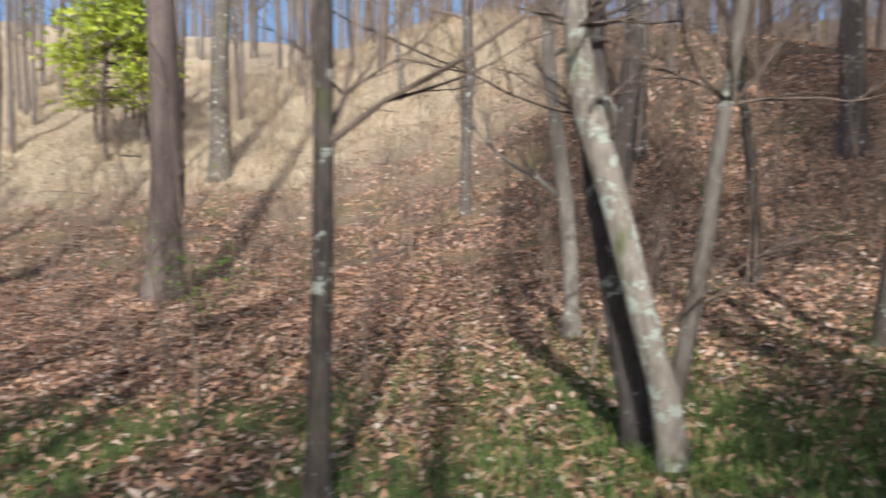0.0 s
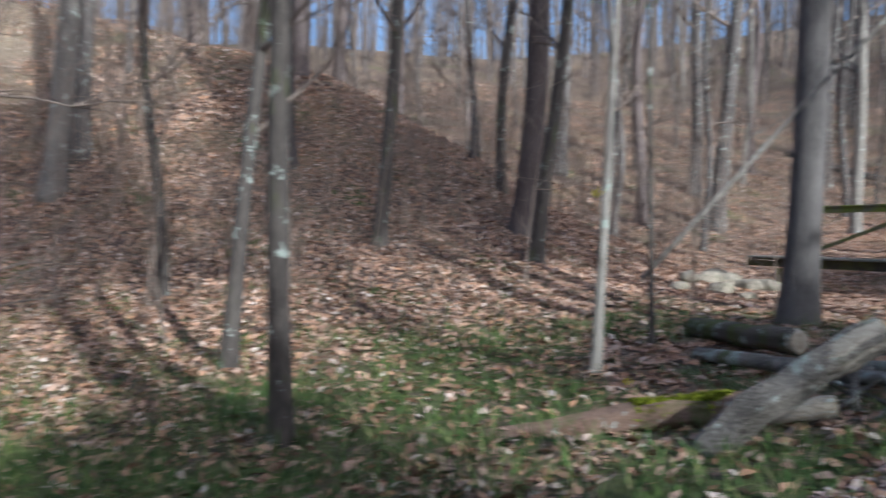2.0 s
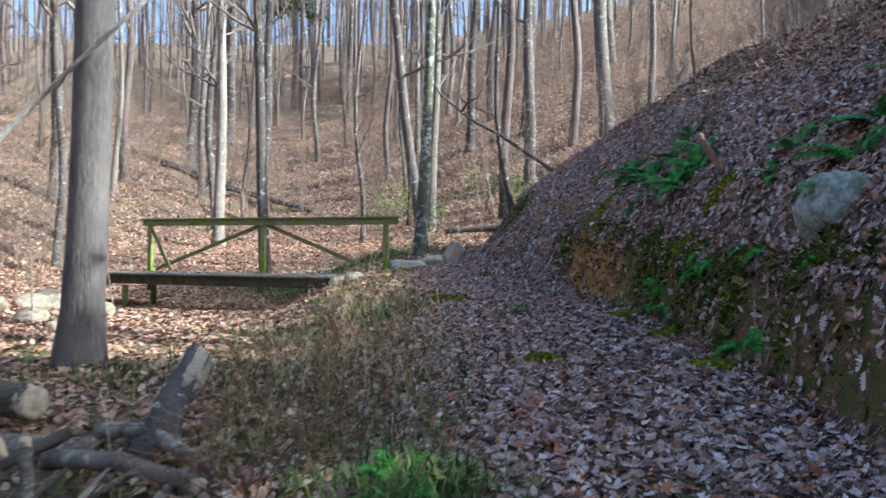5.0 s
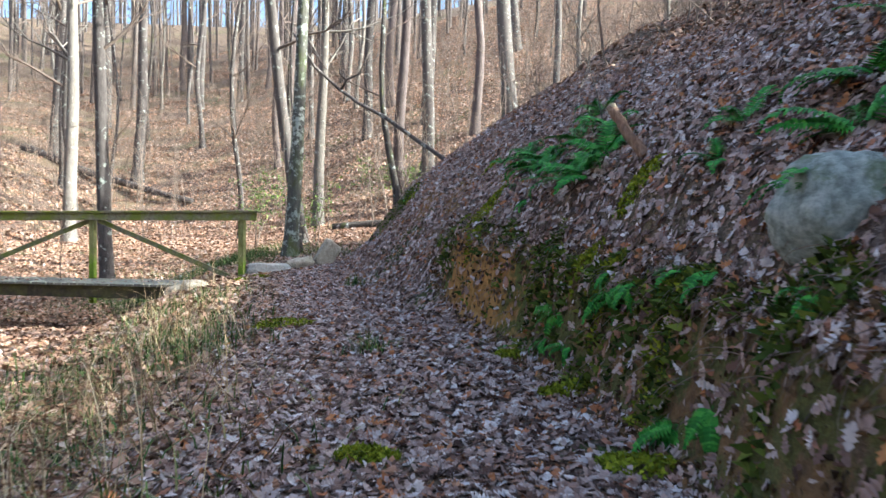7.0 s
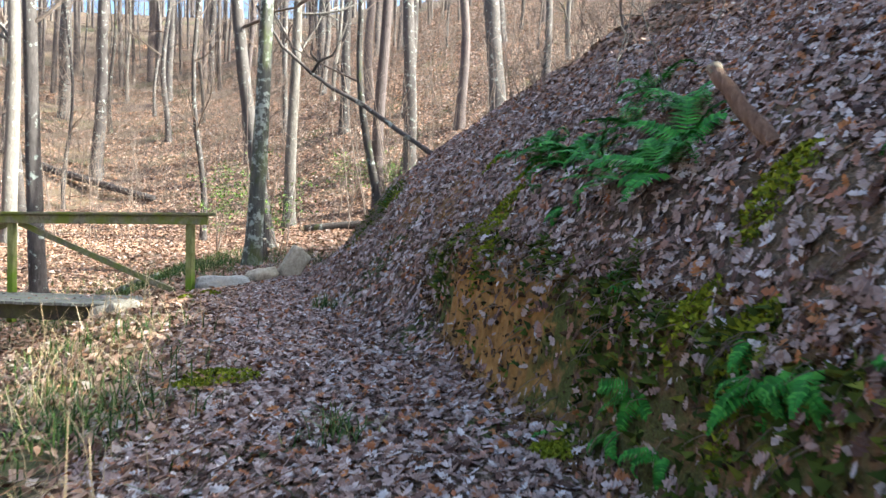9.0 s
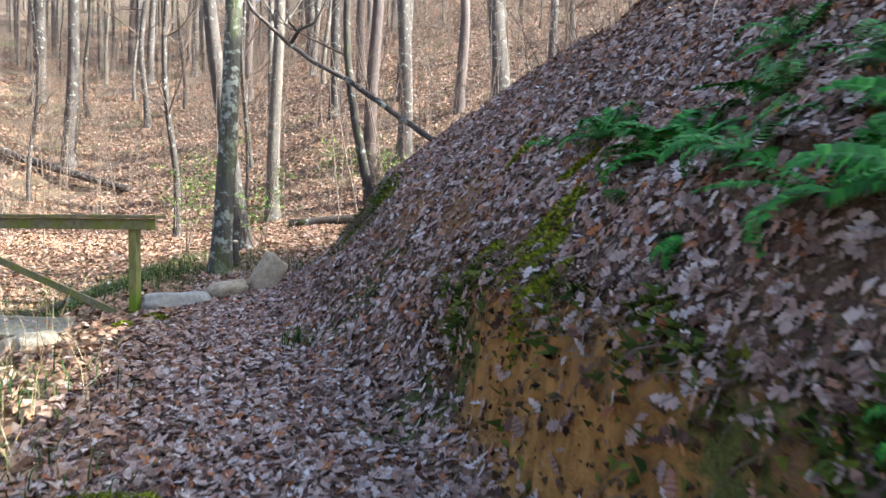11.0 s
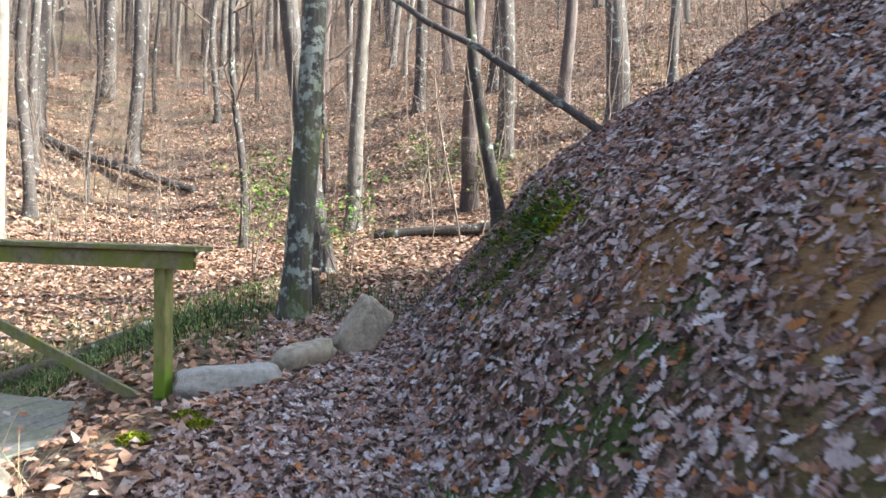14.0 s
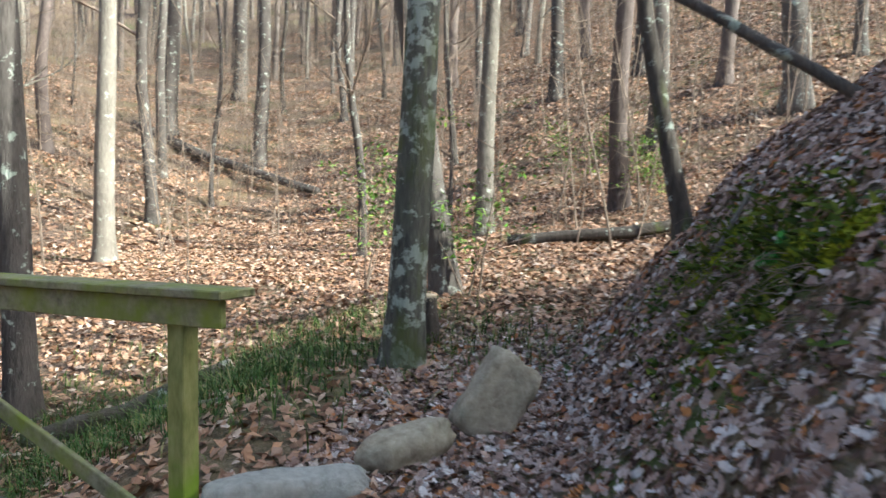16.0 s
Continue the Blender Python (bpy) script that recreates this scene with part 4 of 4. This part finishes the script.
for x, y, dx, dy, h in ((1.6, 6.6, -0.3, 0.3, 1.2), (1.2, 8.0, 0.3, 0.4, 1.5), (1.9, 7.4, 0.5, 0.3, 1.4)):
    z = float(height(x, y))
    ob = thing("bare_sapling", x, y, z, "thin leaning bare sapling on the bank", "sapling", "saplings on the bank")
    g = Geo()
    pts = wander((0, 0, -0.05), (dx, dy, h), h, 5, 0.12, 0.03)
    g.tube(pts, [0.006, 0.0055, 0.005, 0.004, 0.003, 0.001], 5)
    for i in (2, 3, 3, 4, 4):
        g.tube(wander(pts[i], (rnd.uniform(-1, 1), rnd.uniform(-1, 1), 0.6), rnd.uniform(0.25, 0.6), 3, 0.3), [0.005, 0.004, 0.003, 0.001], 3, cap=False)
    part("stem", g, BARK_PALE, ob)


# ---------------------------------------------------------------- ferns, shrubs, grass
def frond_geo(length, arch):
    """One arching frond: a thin midrib with close pairs of tapering leaflets."""
    g = Geo()
    n = 24
    prev = None
    for i in range(n + 1):
        t = i / n
        p = Vector((length * t * math.cos(arch * t), 0, length * t * math.sin(arch * (0.9 - t)) * 0.8))
        if prev is not None:
            b = len(g.v)
            g.v += [tuple(prev + Vector((0, 0.003, 0))), tuple(prev - Vector((0, 0.003, 0))), tuple(p)]
            g.f.append((b, b + 1, b + 2))
        if i > 2:
            w = length * 0.19 * min(1, 1.25 - 1.1 * t) * min(1, 0.45 + 3.2 * t) + 0.003
            h = length * 0.0165
            for side in (-1, 1):
                b = len(g.v)
                lift = rnd.uniform(-0.02, 0.03) * length
                g.v += [tuple(p + Vector((-h, 0, 0))), tuple(p + Vector((0.10 * w - h * 1.1, side * w * 0.5, 0.4 * lift + 0.008))),
                        tuple(p + Vector((0.32 * w, side * w, lift - 0.15 * w))), tuple(p + Vector((0.14 * w + h, side * w * 0.45, 0.4 * lift))), tuple(p + Vector((h * 0.9, 0, 0)))]
                g.f.append((b, b + 1, b + 2, b + 3, b + 4))
        prev = p
    return g


FRONDS = [frond_geo(ln, ar).mesh("frond", FERN, False) for ln, ar in ((0.46, 0.6), (0.52, 0.8), (0.40, 0.45), (0.48, 0.95))]


def fern(x, y, scale=1.0, count=9, face=None):
    """face: the side to which the fronds spread, in degrees; all round when left out."""
    z = float(height(x, y))
    ob = thing("fern", x, y, z, "green evergreen fern growing from the bank among leaves", "fern", "ferns on the bank")
    nrm = slope(np.array([x]), np.array([y]))[0]
    tilt = Vector((0, 0, 1)).rotation_difference((Vector(nrm) + Vector((0, 0, 0.7))).normalized()).to_matrix().to_4x4()
    for k in range(count):
        a = rnd.uniform(0, 6.28) if face is None else radians(face) + rnd.uniform(-1.2, 1.2)
        o = new("frond", rnd.choice(FRONDS))
        o.parent = ob
        s = scale * rnd.uniform(0.75, 1.15)
        o.matrix_basis = tilt @ Matrix.Rotation(a, 4, "Z") @ Matrix.Rotation(rnd.uniform(-0.55, 0.0) if face is None else rnd.uniform(-0.15, 0.75), 4, "Y") @ Matrix.Rotation(rnd.uniform(-0.4, 0.4), 4, "X") @ Matrix.Diagonal((s, s, s, 1))
    return ob


for x, y, s, n, f in ((1.36, 5.36, 1.0, 10, None), (1.15, 5.75, 0.95, 9, None), (1.5, 5.7, 1.0, 10, None), (1.05, 6.3, 0.9, 8, None), (1.25, 6.8, 0.9, 8, None), (0.95, 7.0, 0.85, 8, None), (1.55, 6.2, 0.9, 8, None),
                      (1.2, 5.0, 0.8, 7, 200), (1.72, 3.8, 0.9, 8, 200), (1.6, 4.15, 0.8, 7, 200), (1.98, 3.45, 1.0, 9, 210), (1.92, 2.95, 1.1, 7, 210), (2.05, 2.7, 1.0, 6, 200), (1.1, 4.75, 0.7, 7, 220), (1.3, 4.4, 0.7, 6, 220),
                      (2.1, 3.2, 1.0, 8, 190), (2.75, 3.1, 1.0, 9, None), (2.9, 3.6, 1.0, 9, None), (2.4, 4.3, 0.8, 7, None), (2.55, 2.75, 0.9, 8, None), (2.2, 3.9, 0.6, 6, None), (3.3, 4.3, 1.0, 8, None), (2.4, 2.3, 0.9, 7, 190),
                      (0.62, -0.3, 0.62, 9, None), (0.76, -0.42, 0.55, 8, None), (-2.25, 12.6, 0.5, 6, None), (-2.6, 13.4, 0.5, 6, 200), (0.55, 8.4, 1.0, 9, None), (0.13, 9.05, 0.5, 5, None), (0.8, 7.4, 0.8, 8, None), (1.44, 7.3, 0.9, 9, None), (0.62, 6.9, 0.6, 6, 200), (0.78, 7.15, 1.0, 9, None), (0.8, 5.15, 0.8, 7, 215), (1.2, 4.62, 0.85, 7, 215), (1.6, 4.0, 0.9, 7, 205), (0.55, 8.5, 0.9, 8, None), (0.8, 6.25, 0.7, 6, 200)):
    fern(x + (0.13 if y > 1 else 0), y, (1.12 if f is None else 0.72) * s, n, f)


def shrub(x, y, h, n, label, mat=SHRUB, spread=0.6, leaf=0.05):
    z = float(height(x, y))
    ob = thing("shrub", x, y, z, label, "shrub")
    wood, crown = Geo(), Geo()
    for _ in range(n):
        pts = wander((0, 0, -0.05), (rnd.uniform(-0.6, 0.6), rnd.uniform(-0.6, 0.6), 1.2), h * rnd.uniform(0.6, 1.0), 5, 0.2, 0.02)
        wood.tube(pts, [0.014, 0.012, 0.009, 0.007, 0.005, 0.002], 4, cap=False)
        for i in (2, 3, 3, 4, 4, 5, 5):
            tw = wander(pts[i], (rnd.uniform(-1, 1), rnd.uniform(-1, 1), rnd.uniform(-0.1, 0.5)), spread * rnd.uniform(0.4, 1), 3, 0.25)
            wood.tube(tw, [0.005, 0.004, 0.003, 0.001], 3, cap=False)
            for q in tw:
                for _ in range(5):
                    c = q + Vector((rnd.gauss(0, 1), rnd.gauss(0, 1), rnd.gauss(0, 0.6))) * 0.06
                    d = Vector((rnd.uniform(-1, 1), rnd.uniform(-1, 1), rnd.uniform(-0.5, 0.5))).normalized() * leaf
                    s = d.cross(Vector((rnd.uniform(-0.4, 0.4), rnd.uniform(-0.4, 0.4), 1))).normalized() * leaf * 0.4
                    b = len(crown.v)
                    crown.v += [tuple(c), tuple(c + d + s), tuple(c + d * 2), tuple(c + d - s)]
                    crown.f.append((b, b + 1, b + 2, b + 3))
    part("branching_stem", wood, TWIG, ob)
    part("foliage", crown, mat, ob, "small green leaves")


shrub(-7.6, 17.6, 2.9, 5, "slender evergreen shrub with light green leaves near the lichened tree", spread=1.0)
shrub(-5.6, 16.6, 1.9, 4, "low evergreen shrub beside the lichened trunk", spread=0.7)
shrub(-6.8, 25.2, 2.0, 6, "green shrub at the foot of the sunlit hill", spread=0.8)
shrub(-5.0, 24.0, 1.6, 5, "green shrub at the foot of the sunlit hill", spread=0.7)
shrub(-9.0, -12.2, 1.9, 4, "dark green holly sapling in front of a thick trunk", spread=0.9)


def blades(name, spots, mat, hmin, hmax, lean, label, width=0.006):
    n = len(spots)
    a, h = rng.uniform(0, 6.28, n), rng.uniform(hmin, hmax, n)
    out = rng.uniform(0.1, lean, n)
    d, s = np.stack([np.cos(a), np.sin(a), 0 * a], -1), np.stack([-np.sin(a), np.cos(a), 0 * a], -1) * width
    up = np.array([0, 0, 1.0])
    rows = []
    for t in (0.0, 0.45, 0.8):
        c = spots + d * (out * h * t * t)[:, None] + up * (h * t * (1 - 0.3 * t * out))[:, None]
        rows += [c - s * (1 - 0.6 * t), c + s * (1 - 0.6 * t)]
    rows.append(spots + d * (out * h)[:, None] + up * (h * (1 - 0.45 * out))[:, None])
    v = np.stack(rows, 1)
    f = np.array([[0, 1, 3], [0, 3, 2], [2, 3, 5], [2, 5, 4], [4, 5, 6]])[None] + (np.arange(n) * 7)[:, None, None]
    tagged(new(name, fast_mesh(name, v.reshape(-1, 3), f.reshape(-1, 3), mat)), label, "grass", kind="stuff")


def near_points(centres, count):
    out = []
    for x, y, r, w in centres:
        k = int(count * w)
        p = np.stack([x + rng.normal(0, r, k), y + rng.normal(0, r, k)], -1)
        out.append(p)
    p = np.concatenate(out)
    return np.concatenate([p, height(p[:, 0], p[:, 1])[:, None] - 0.02], 1)


blades("dry_grass", near_points([(-2.75, 5.85, 0.22, 0.25), (-2.5, 6.3, 0.3, 0.2), (-2.1, 5.5, 0.25, 0.2), (-3.2, 6.9, 0.4, 0.2), (-3.8, 8.2, 0.4, 0.2), (-1.2, 3.4, 0.45, 0.2), (-1.8, 4.4, 0.45, 0.25), (-4.2, 9.2, 0.3, 0.15), (-0.6, 1.5, 0.5, 0.6), (-0.2, 0.4, 0.4, 0.4), (-1.2, 2.6, 0.6, 0.5)], 210), STRAW, 0.15, 0.85, 1.7, "dry straw coloured grass beside the trail", 0.0032)
blades("green_grass", near_points([(-1.75, 5.2, 0.25, 0.2), (-2.4, 5.9, 0.4, 0.2), (-3.0, 5.0, 0.7, 0.4), (-3.6, 7.4, 0.6, 0.3), (0.7, -0.35, 0.2, 0.5), (-1.6, -5.6, 0.8, 0.9), (-2.4, -7.4, 0.6, 0.7), (-3.6, -5.0, 1.2, 0.9), (-5.0, -7.5, 1.6, 1.2), (-5.5, -2.0, 1.5, 0.6), (-7.5, -6.0, 2.0, 0.9), (-1.6, -3.4, 0.7, 0.5), (-6.2, 14.8, 0.6, 0.15), (-8.6, 15.0, 0.8, 0.25), (-6.6, 13.2, 0.5, 0.6), (-7.3, 12.5, 0.4, 0.4), (-5.8, 13.5, 0.35, 0.25), (-8.4, 13.3, 0.6, 0.6), (-5.9, 15.6, 0.5, 0.15), (-0.2, 5.0, 0.1, 0.06), (-2.0, 9.6, 0.08, 0.06), (-0.5, 1.3, 0.5, 0.3), (-0.1, 0.4, 0.4, 0.25), (-1.1, 2.5, 0.6, 0.3), (-2.3, 2.6, 0.7, 0.3), (-3.2, 1.7, 0.6, 0.25), (-6.6, 14.0, 1.0, 0.9), (-5.9, 12.9, 0.5, 0.4), (-4.6, 14.6, 0.5, 0.3)], 1500), BLADE, 0.06, 0.28, 1.6, "low green grass and weeds on the creek bottom", 0.006)


# grass over the green parts of the creek bottom
wx, wy = rng.uniform(-10, 1, 60000), rng.uniform(-14, 2, 60000)
keep = masks(wx, wy)[2] * (0.55 + 0.45 * wave(wx, wy, 5.0, 3)) > rng.uniform(0.05, 0.9, len(wx))
blades("low_grass", np.stack([wx, wy, height(wx, wy) - 0.01], -1)[keep], BLADE, 0.05, 0.2, 1.7, "short dark green grass on the creek bottom", 0.006)


def moss_cushion(x, y, r):
    n = 500
    a, d = rng.uniform(0, 6.28, n), r * np.sqrt(rng.uniform(0, 1, n))
    px, py = x + d * np.cos(a), y + d * np.sin(a) * 0.7
    spots = np.stack([px, py, height(px, py) + 0.035 * (1 - (d / r) ** 2)], -1)
    t = np.array([[-1, -0.4, 0], [1, -0.4, 0], [0, 0.9, 0.8]])
    scatter("moss", spots, slope(px, py), t, np.array([[0, 1, 2]]), np.full(n, 0.016), MOSS, "bright yellow green moss cushion", "moss", 0.9, 0.01)


MOSS_SPOTS = ((-1.42, 6.08, 0.30), (-1.5, 5.8, 0.14), (0.6, 2.6, 0.16), (1.7, 4.18, 0.14), (1.55, 4.5, 0.12), (1.45, 4.05, 0.2), (1.9, 4.6, 0.18), (0.95, 4.9, 0.12), (0.35, 6.9, 0.16), (0.3, 7.25, 0.2), (-0.1, 8.0, 0.18), (-2.5, 13.45, 0.2), (-2.1, 12.5, 0.16), (-1.85, 12.2, 0.14), (-4.14, 10.28, 0.1), (0.35, 7.55, 0.22), (-3.9, 10.6, 0.1), (-4.1, 10.75, 0.09), (0.5, 8.3, 0.16), (2.0, 3.3, 0.2), (1.85, 2.75, 0.2), (0.0, 9.6, 0.14))
for x, y, r in MOSS_SPOTS:
    moss_cushion(x, y, r)

# tufts of moss and weeds on the face of the cut
ty = rng.uniform(1.8, 8.4, 22000)
tx = soft_interp(ty, FOOT_Y, FOOT_X) + rng.uniform(-0.05, 0.40, len(ty))
tk = wave(tx, ty, 4.7, 8) + 0.5 * wave(tx, ty, 9.0, 2) > 0.06
tk &= (masks(tx, ty)[0] < 0.45) | (rng.uniform(0, 1, len(tx)) < 0.12)
fy = rng.normal(12.9, 0.55, 5200)
fx = soft_interp(fy, FOOT_Y, FOOT_X) + rng.normal(0.28, 0.2, len(fy))
tx, ty, tk = np.concatenate([tx, fx]), np.concatenate([ty, fy]), np.concatenate([tk, wave(fx, fy, 3.3, 2) > -0.05])
tuft = np.stack([tx, ty, height(tx, ty)], -1)[tk]
scatter("bank_moss", tuft, slope(tx[tk], ty[tk]), np.array([[-1, -0.4, 0], [1, -0.4, 0], [0, 0.9, 1.4]]), np.array([[0, 1, 2]]), rng.uniform(0.012, 0.03, len(tuft)), leaves("dark_moss", [(0.0, (0.025, 0.042, 0.008)), (0.6, (0.085, 0.12, 0.018)), (1.0, (0.21, 0.23, 0.035))], 0.9), "dark green moss and weeds on the cut bank", "moss", 0.9, 0.01)

# roots and dry stalks hanging over the lip of the bank
hang = Geo()
for _ in range(600):
    y = rnd.choice((rnd.uniform(1.5, 8.6), rnd.uniform(1.5, 8.6), rnd.uniform(11.5, 14.0)))
    x = float(soft_interp(np.array(y), FOOT_Y, FOOT_X)) + rnd.uniform(0.02, 0.42)
    p = Vector((x, y, float(height(x, y)) + 0.02))
    d = Vector((-0.8, -0.2 + rnd.uniform(-0.4, 0.4), rnd.uniform(-0.3, 0.4)))
    hang.tube(wander(p, d, rnd.uniform(0.1, 0.32), 4, 0.25, -0.35), [0.0035, 0.003, 0.0025, 0.002, 0.001], 3, cap=False)
tagged(new("hanging_roots", hang.mesh("hanging_roots", TWIG)), "fine roots and dry stalks hanging from the cut bank", "roots", kind="stuff")
for x, y, z, s in ((-2.85, -1.4, 0.75, 0.07), (-2.5, -1.35, float(height(-2.5, -1.35)) + 0.05, 0.05)):
    o = thing("yellow_leaf", x, y, z, "single bright yellow leaf", "leaf")
    q = Geo()
    for k in range(3):
        a = k * 0.7 - 0.7
        q.v += [(0, 0, 0), (s * math.sin(a - 0.3), 0.02 * k, s * math.cos(a - 0.3)), (1.5 * s * math.sin(a), 0.03, 1.5 * s * math.cos(a)), (s * math.sin(a + 0.3), 0.01, s * math.cos(a + 0.3))]
        q.f.append(tuple(range(4 * k, 4 * k + 4)))
    part("blade", q, YELLOW, o)

# ---------------------------------------------------------------- fallen leaves
LOBES = (0.02, 0.10, 0.17, 0.09, 0.24, 0.12, 0.30, 0.14, 0.22, 0.10, 0.02)
oak = []
for i, w in enumerate(LOBES):
    t = i / (len(LOBES) - 1) - 0.5
    oak += [(t, -w, 0.9 * w * w + 0.25 * t * t), (t, w, 0.9 * w * w + 0.25 * t * t)]
oak = np.array(oak)
oak_tris = np.array([q for i in range(len(LOBES) - 1) for q in ((2 * i, 2 * i + 2, 2 * i + 1), (2 * i + 1, 2 * i + 2, 2 * i + 3))])
plain = np.array([(-0.5, 0, 0.05), (0.0, -0.24, 0.10), (0.55, 0, 0.06), (0.0, 0.26, 0.12)])
plain_tris = np.array([(0, 1, 3), (1, 2, 3)])


def spread(x0, x1, y0, y1, n, keep):
    x, y = rng.uniform(x0, x1, n), rng.uniform(y0, y1, n)
    ok = keep(x, y)
    x, y = x[ok], y[ok]
    return np.stack([x, y, height(x, y)], -1), slope(x, y)


def beside_trail(x, y):
    s, u = foot_distance(x, y), soft_interp(y, TRAIL_Y, TRAIL_X) - x
    clay, moss, grass, straw, soil = masks(x, y)
    bare = np.zeros(len(x), bool)
    for mx, my, mr in MOSS_SPOTS:
        bare |= ((x - mx) ** 2 + ((y - my) / 0.8) ** 2 < mr * mr) & (rng.uniform(0, 1, len(x)) < 0.75)
    return (s < 3.2) & (u < 1.8) & ~bare & (rng.uniform(0, 1, len(x)) > np.maximum(np.maximum(0.85 * clay, 0.4 * moss), 0.25 * soil))


def wider_ground(x, y):
    s, u = foot_distance(x, y), soft_interp(y, TRAIL_Y, TRAIL_X) - x
    return ((u > 1.2) | (s > 2.6) | (y > 15)) & (rng.uniform(0, 1, len(x)) > 0.8 * masks(x, y)[2])


spots, nrm = spread(-5.5, 5.5, -11.0, 15.5, 181000, beside_trail)
scatter("fallen_leaves", spots, nrm, oak, oak_tris, rng.uniform(0.045, 0.112, len(spots)), DEAD_LEAF, "thick layer of brown and grey fallen oak leaves", "leaves", 0.5, 0.014)
spots, nrm = spread(-5.5, 5.5, -8.0, 15.5, 230000, beside_trail)
scatter("leaf_fragments", spots, nrm, plain, plain_tris, rng.uniform(0.025, 0.065, len(spots)), DEAD_LEAF, "broken bits of dry leaves between the whole ones", "leaves", 0.6, 0.006)
spots, nrm = spread(-17, 6, -27, 26, 330000, wider_ground)
scatter("leaf_litter", spots, nrm, plain, plain_tris, rng.uniform(0.06, 0.135, len(spots)), HILL_LEAF, "scattered dry leaves over the forest floor", "leaves", 0.5, 0.015)
spots, nrm = spread(-40, 6, 25, 64, 190000, lambda x, y: x == x)
scatter("hillside_leaves", spots, nrm, plain, plain_tris, rng.uniform(0.09, 0.2, len(spots)), HILL_LEAF, "dry brown leaves covering the hillside", "leaves", 0.45, 0.02)
spots, nrm = spread(-44, -16, -42, 25, 150000, lambda x, y: masks(x, y)[3] < rng.uniform(0, 1, len(x)))
scatter("hillside_leaves", spots, nrm, plain, plain_tris, rng.uniform(0.09, 0.2, len(spots)), HILL_LEAF, "dry brown leaves covering the hillside", "leaves", 0.45, 0.02)

# crumbs of soil and caught leaves on the face of the cut
cy = rng.uniform(1.4, 8.6, 14000)
cx = soft_interp(cy, FOOT_Y, FOOT_X) + rng.uniform(-0.18, 0.32, len(cy))
few = (masks(cx, cy)[0] < 0.3) | (rng.uniform(0, 1, len(cx)) < 0.25)
cx, cy = cx[few], cy[few]
lump = np.array([(-1, -0.6, 0.0), (1, -0.5, 0.0), (0.1, 0.9, 0.0), (0.0, 0.0, 0.9)])
scatter("soil_crumbs", np.stack([cx, cy, height(cx, cy)], -1), slope(cx, cy), lump, np.array([(0, 1, 3), (1, 2, 3), (2, 0, 3)]), rng.uniform(0.006, 0.026, len(cy)), leaves("crumbled_soil", [(0.0, (0.03, 0.018, 0.009)), (0.6, (0.11, 0.066, 0.034)), (1.0, (0.24, 0.15, 0.075))], 0.95), "crumbs of brown soil on the cut bank", "soil", 0.4, 0.0)
cy = rng.uniform(1.4, 8.6, 1000)
cx = soft_interp(cy, FOOT_Y, FOOT_X) + rng.uniform(-0.15, 0.4, len(cy))
scatter("caught_leaves", np.stack([cx, cy, height(cx, cy)], -1), slope(cx, cy), oak, oak_tris, rng.uniform(0.05, 0.11, len(cy)), DEAD_LEAF, "dry leaves caught on the face of the bank", "leaves", 0.75, 0.02)

# tall dry grass of the sunlit clearing
px, py = rng.uniform(-48, -17, 70000), rng.uniform(-46, -4, 70000)
keep = masks(px, py)[3] * (0.5 + 0.5 * wave(px, py, 1.3, 6)) > rng.uniform(0.1, 0.8, len(px))
blades("clearing_grass", np.stack([px, py, height(px, py) - 0.02], -1)[keep], leaves("bleached_grass", [(0.0, (0.20, 0.14, 0.08)), (0.5, (0.42, 0.33, 0.22)), (1.0, (0.62, 0.54, 0.42))]), 0.2, 0.75, 1.3, "bleached tall grass of the sunlit clearing", 0.014)

# leaves lying on the deck of the footbridge
dx, dy = rng.uniform(-11.5, -4.8, 170), rng.uniform(9.95, 11.0, 170)
spots = np.stack([dx, dy, np.full(170, 0.002)], -1)
scatter("deck_leaves", spots, np.tile((0.0, 0.0, 1.0), (170, 1)), oak, oak_tris, rng.uniform(0.05, 0.11, 170), DEAD_LEAF, "few dry leaves lying on the bridge deck", "leaves", 0.25, 0.008)
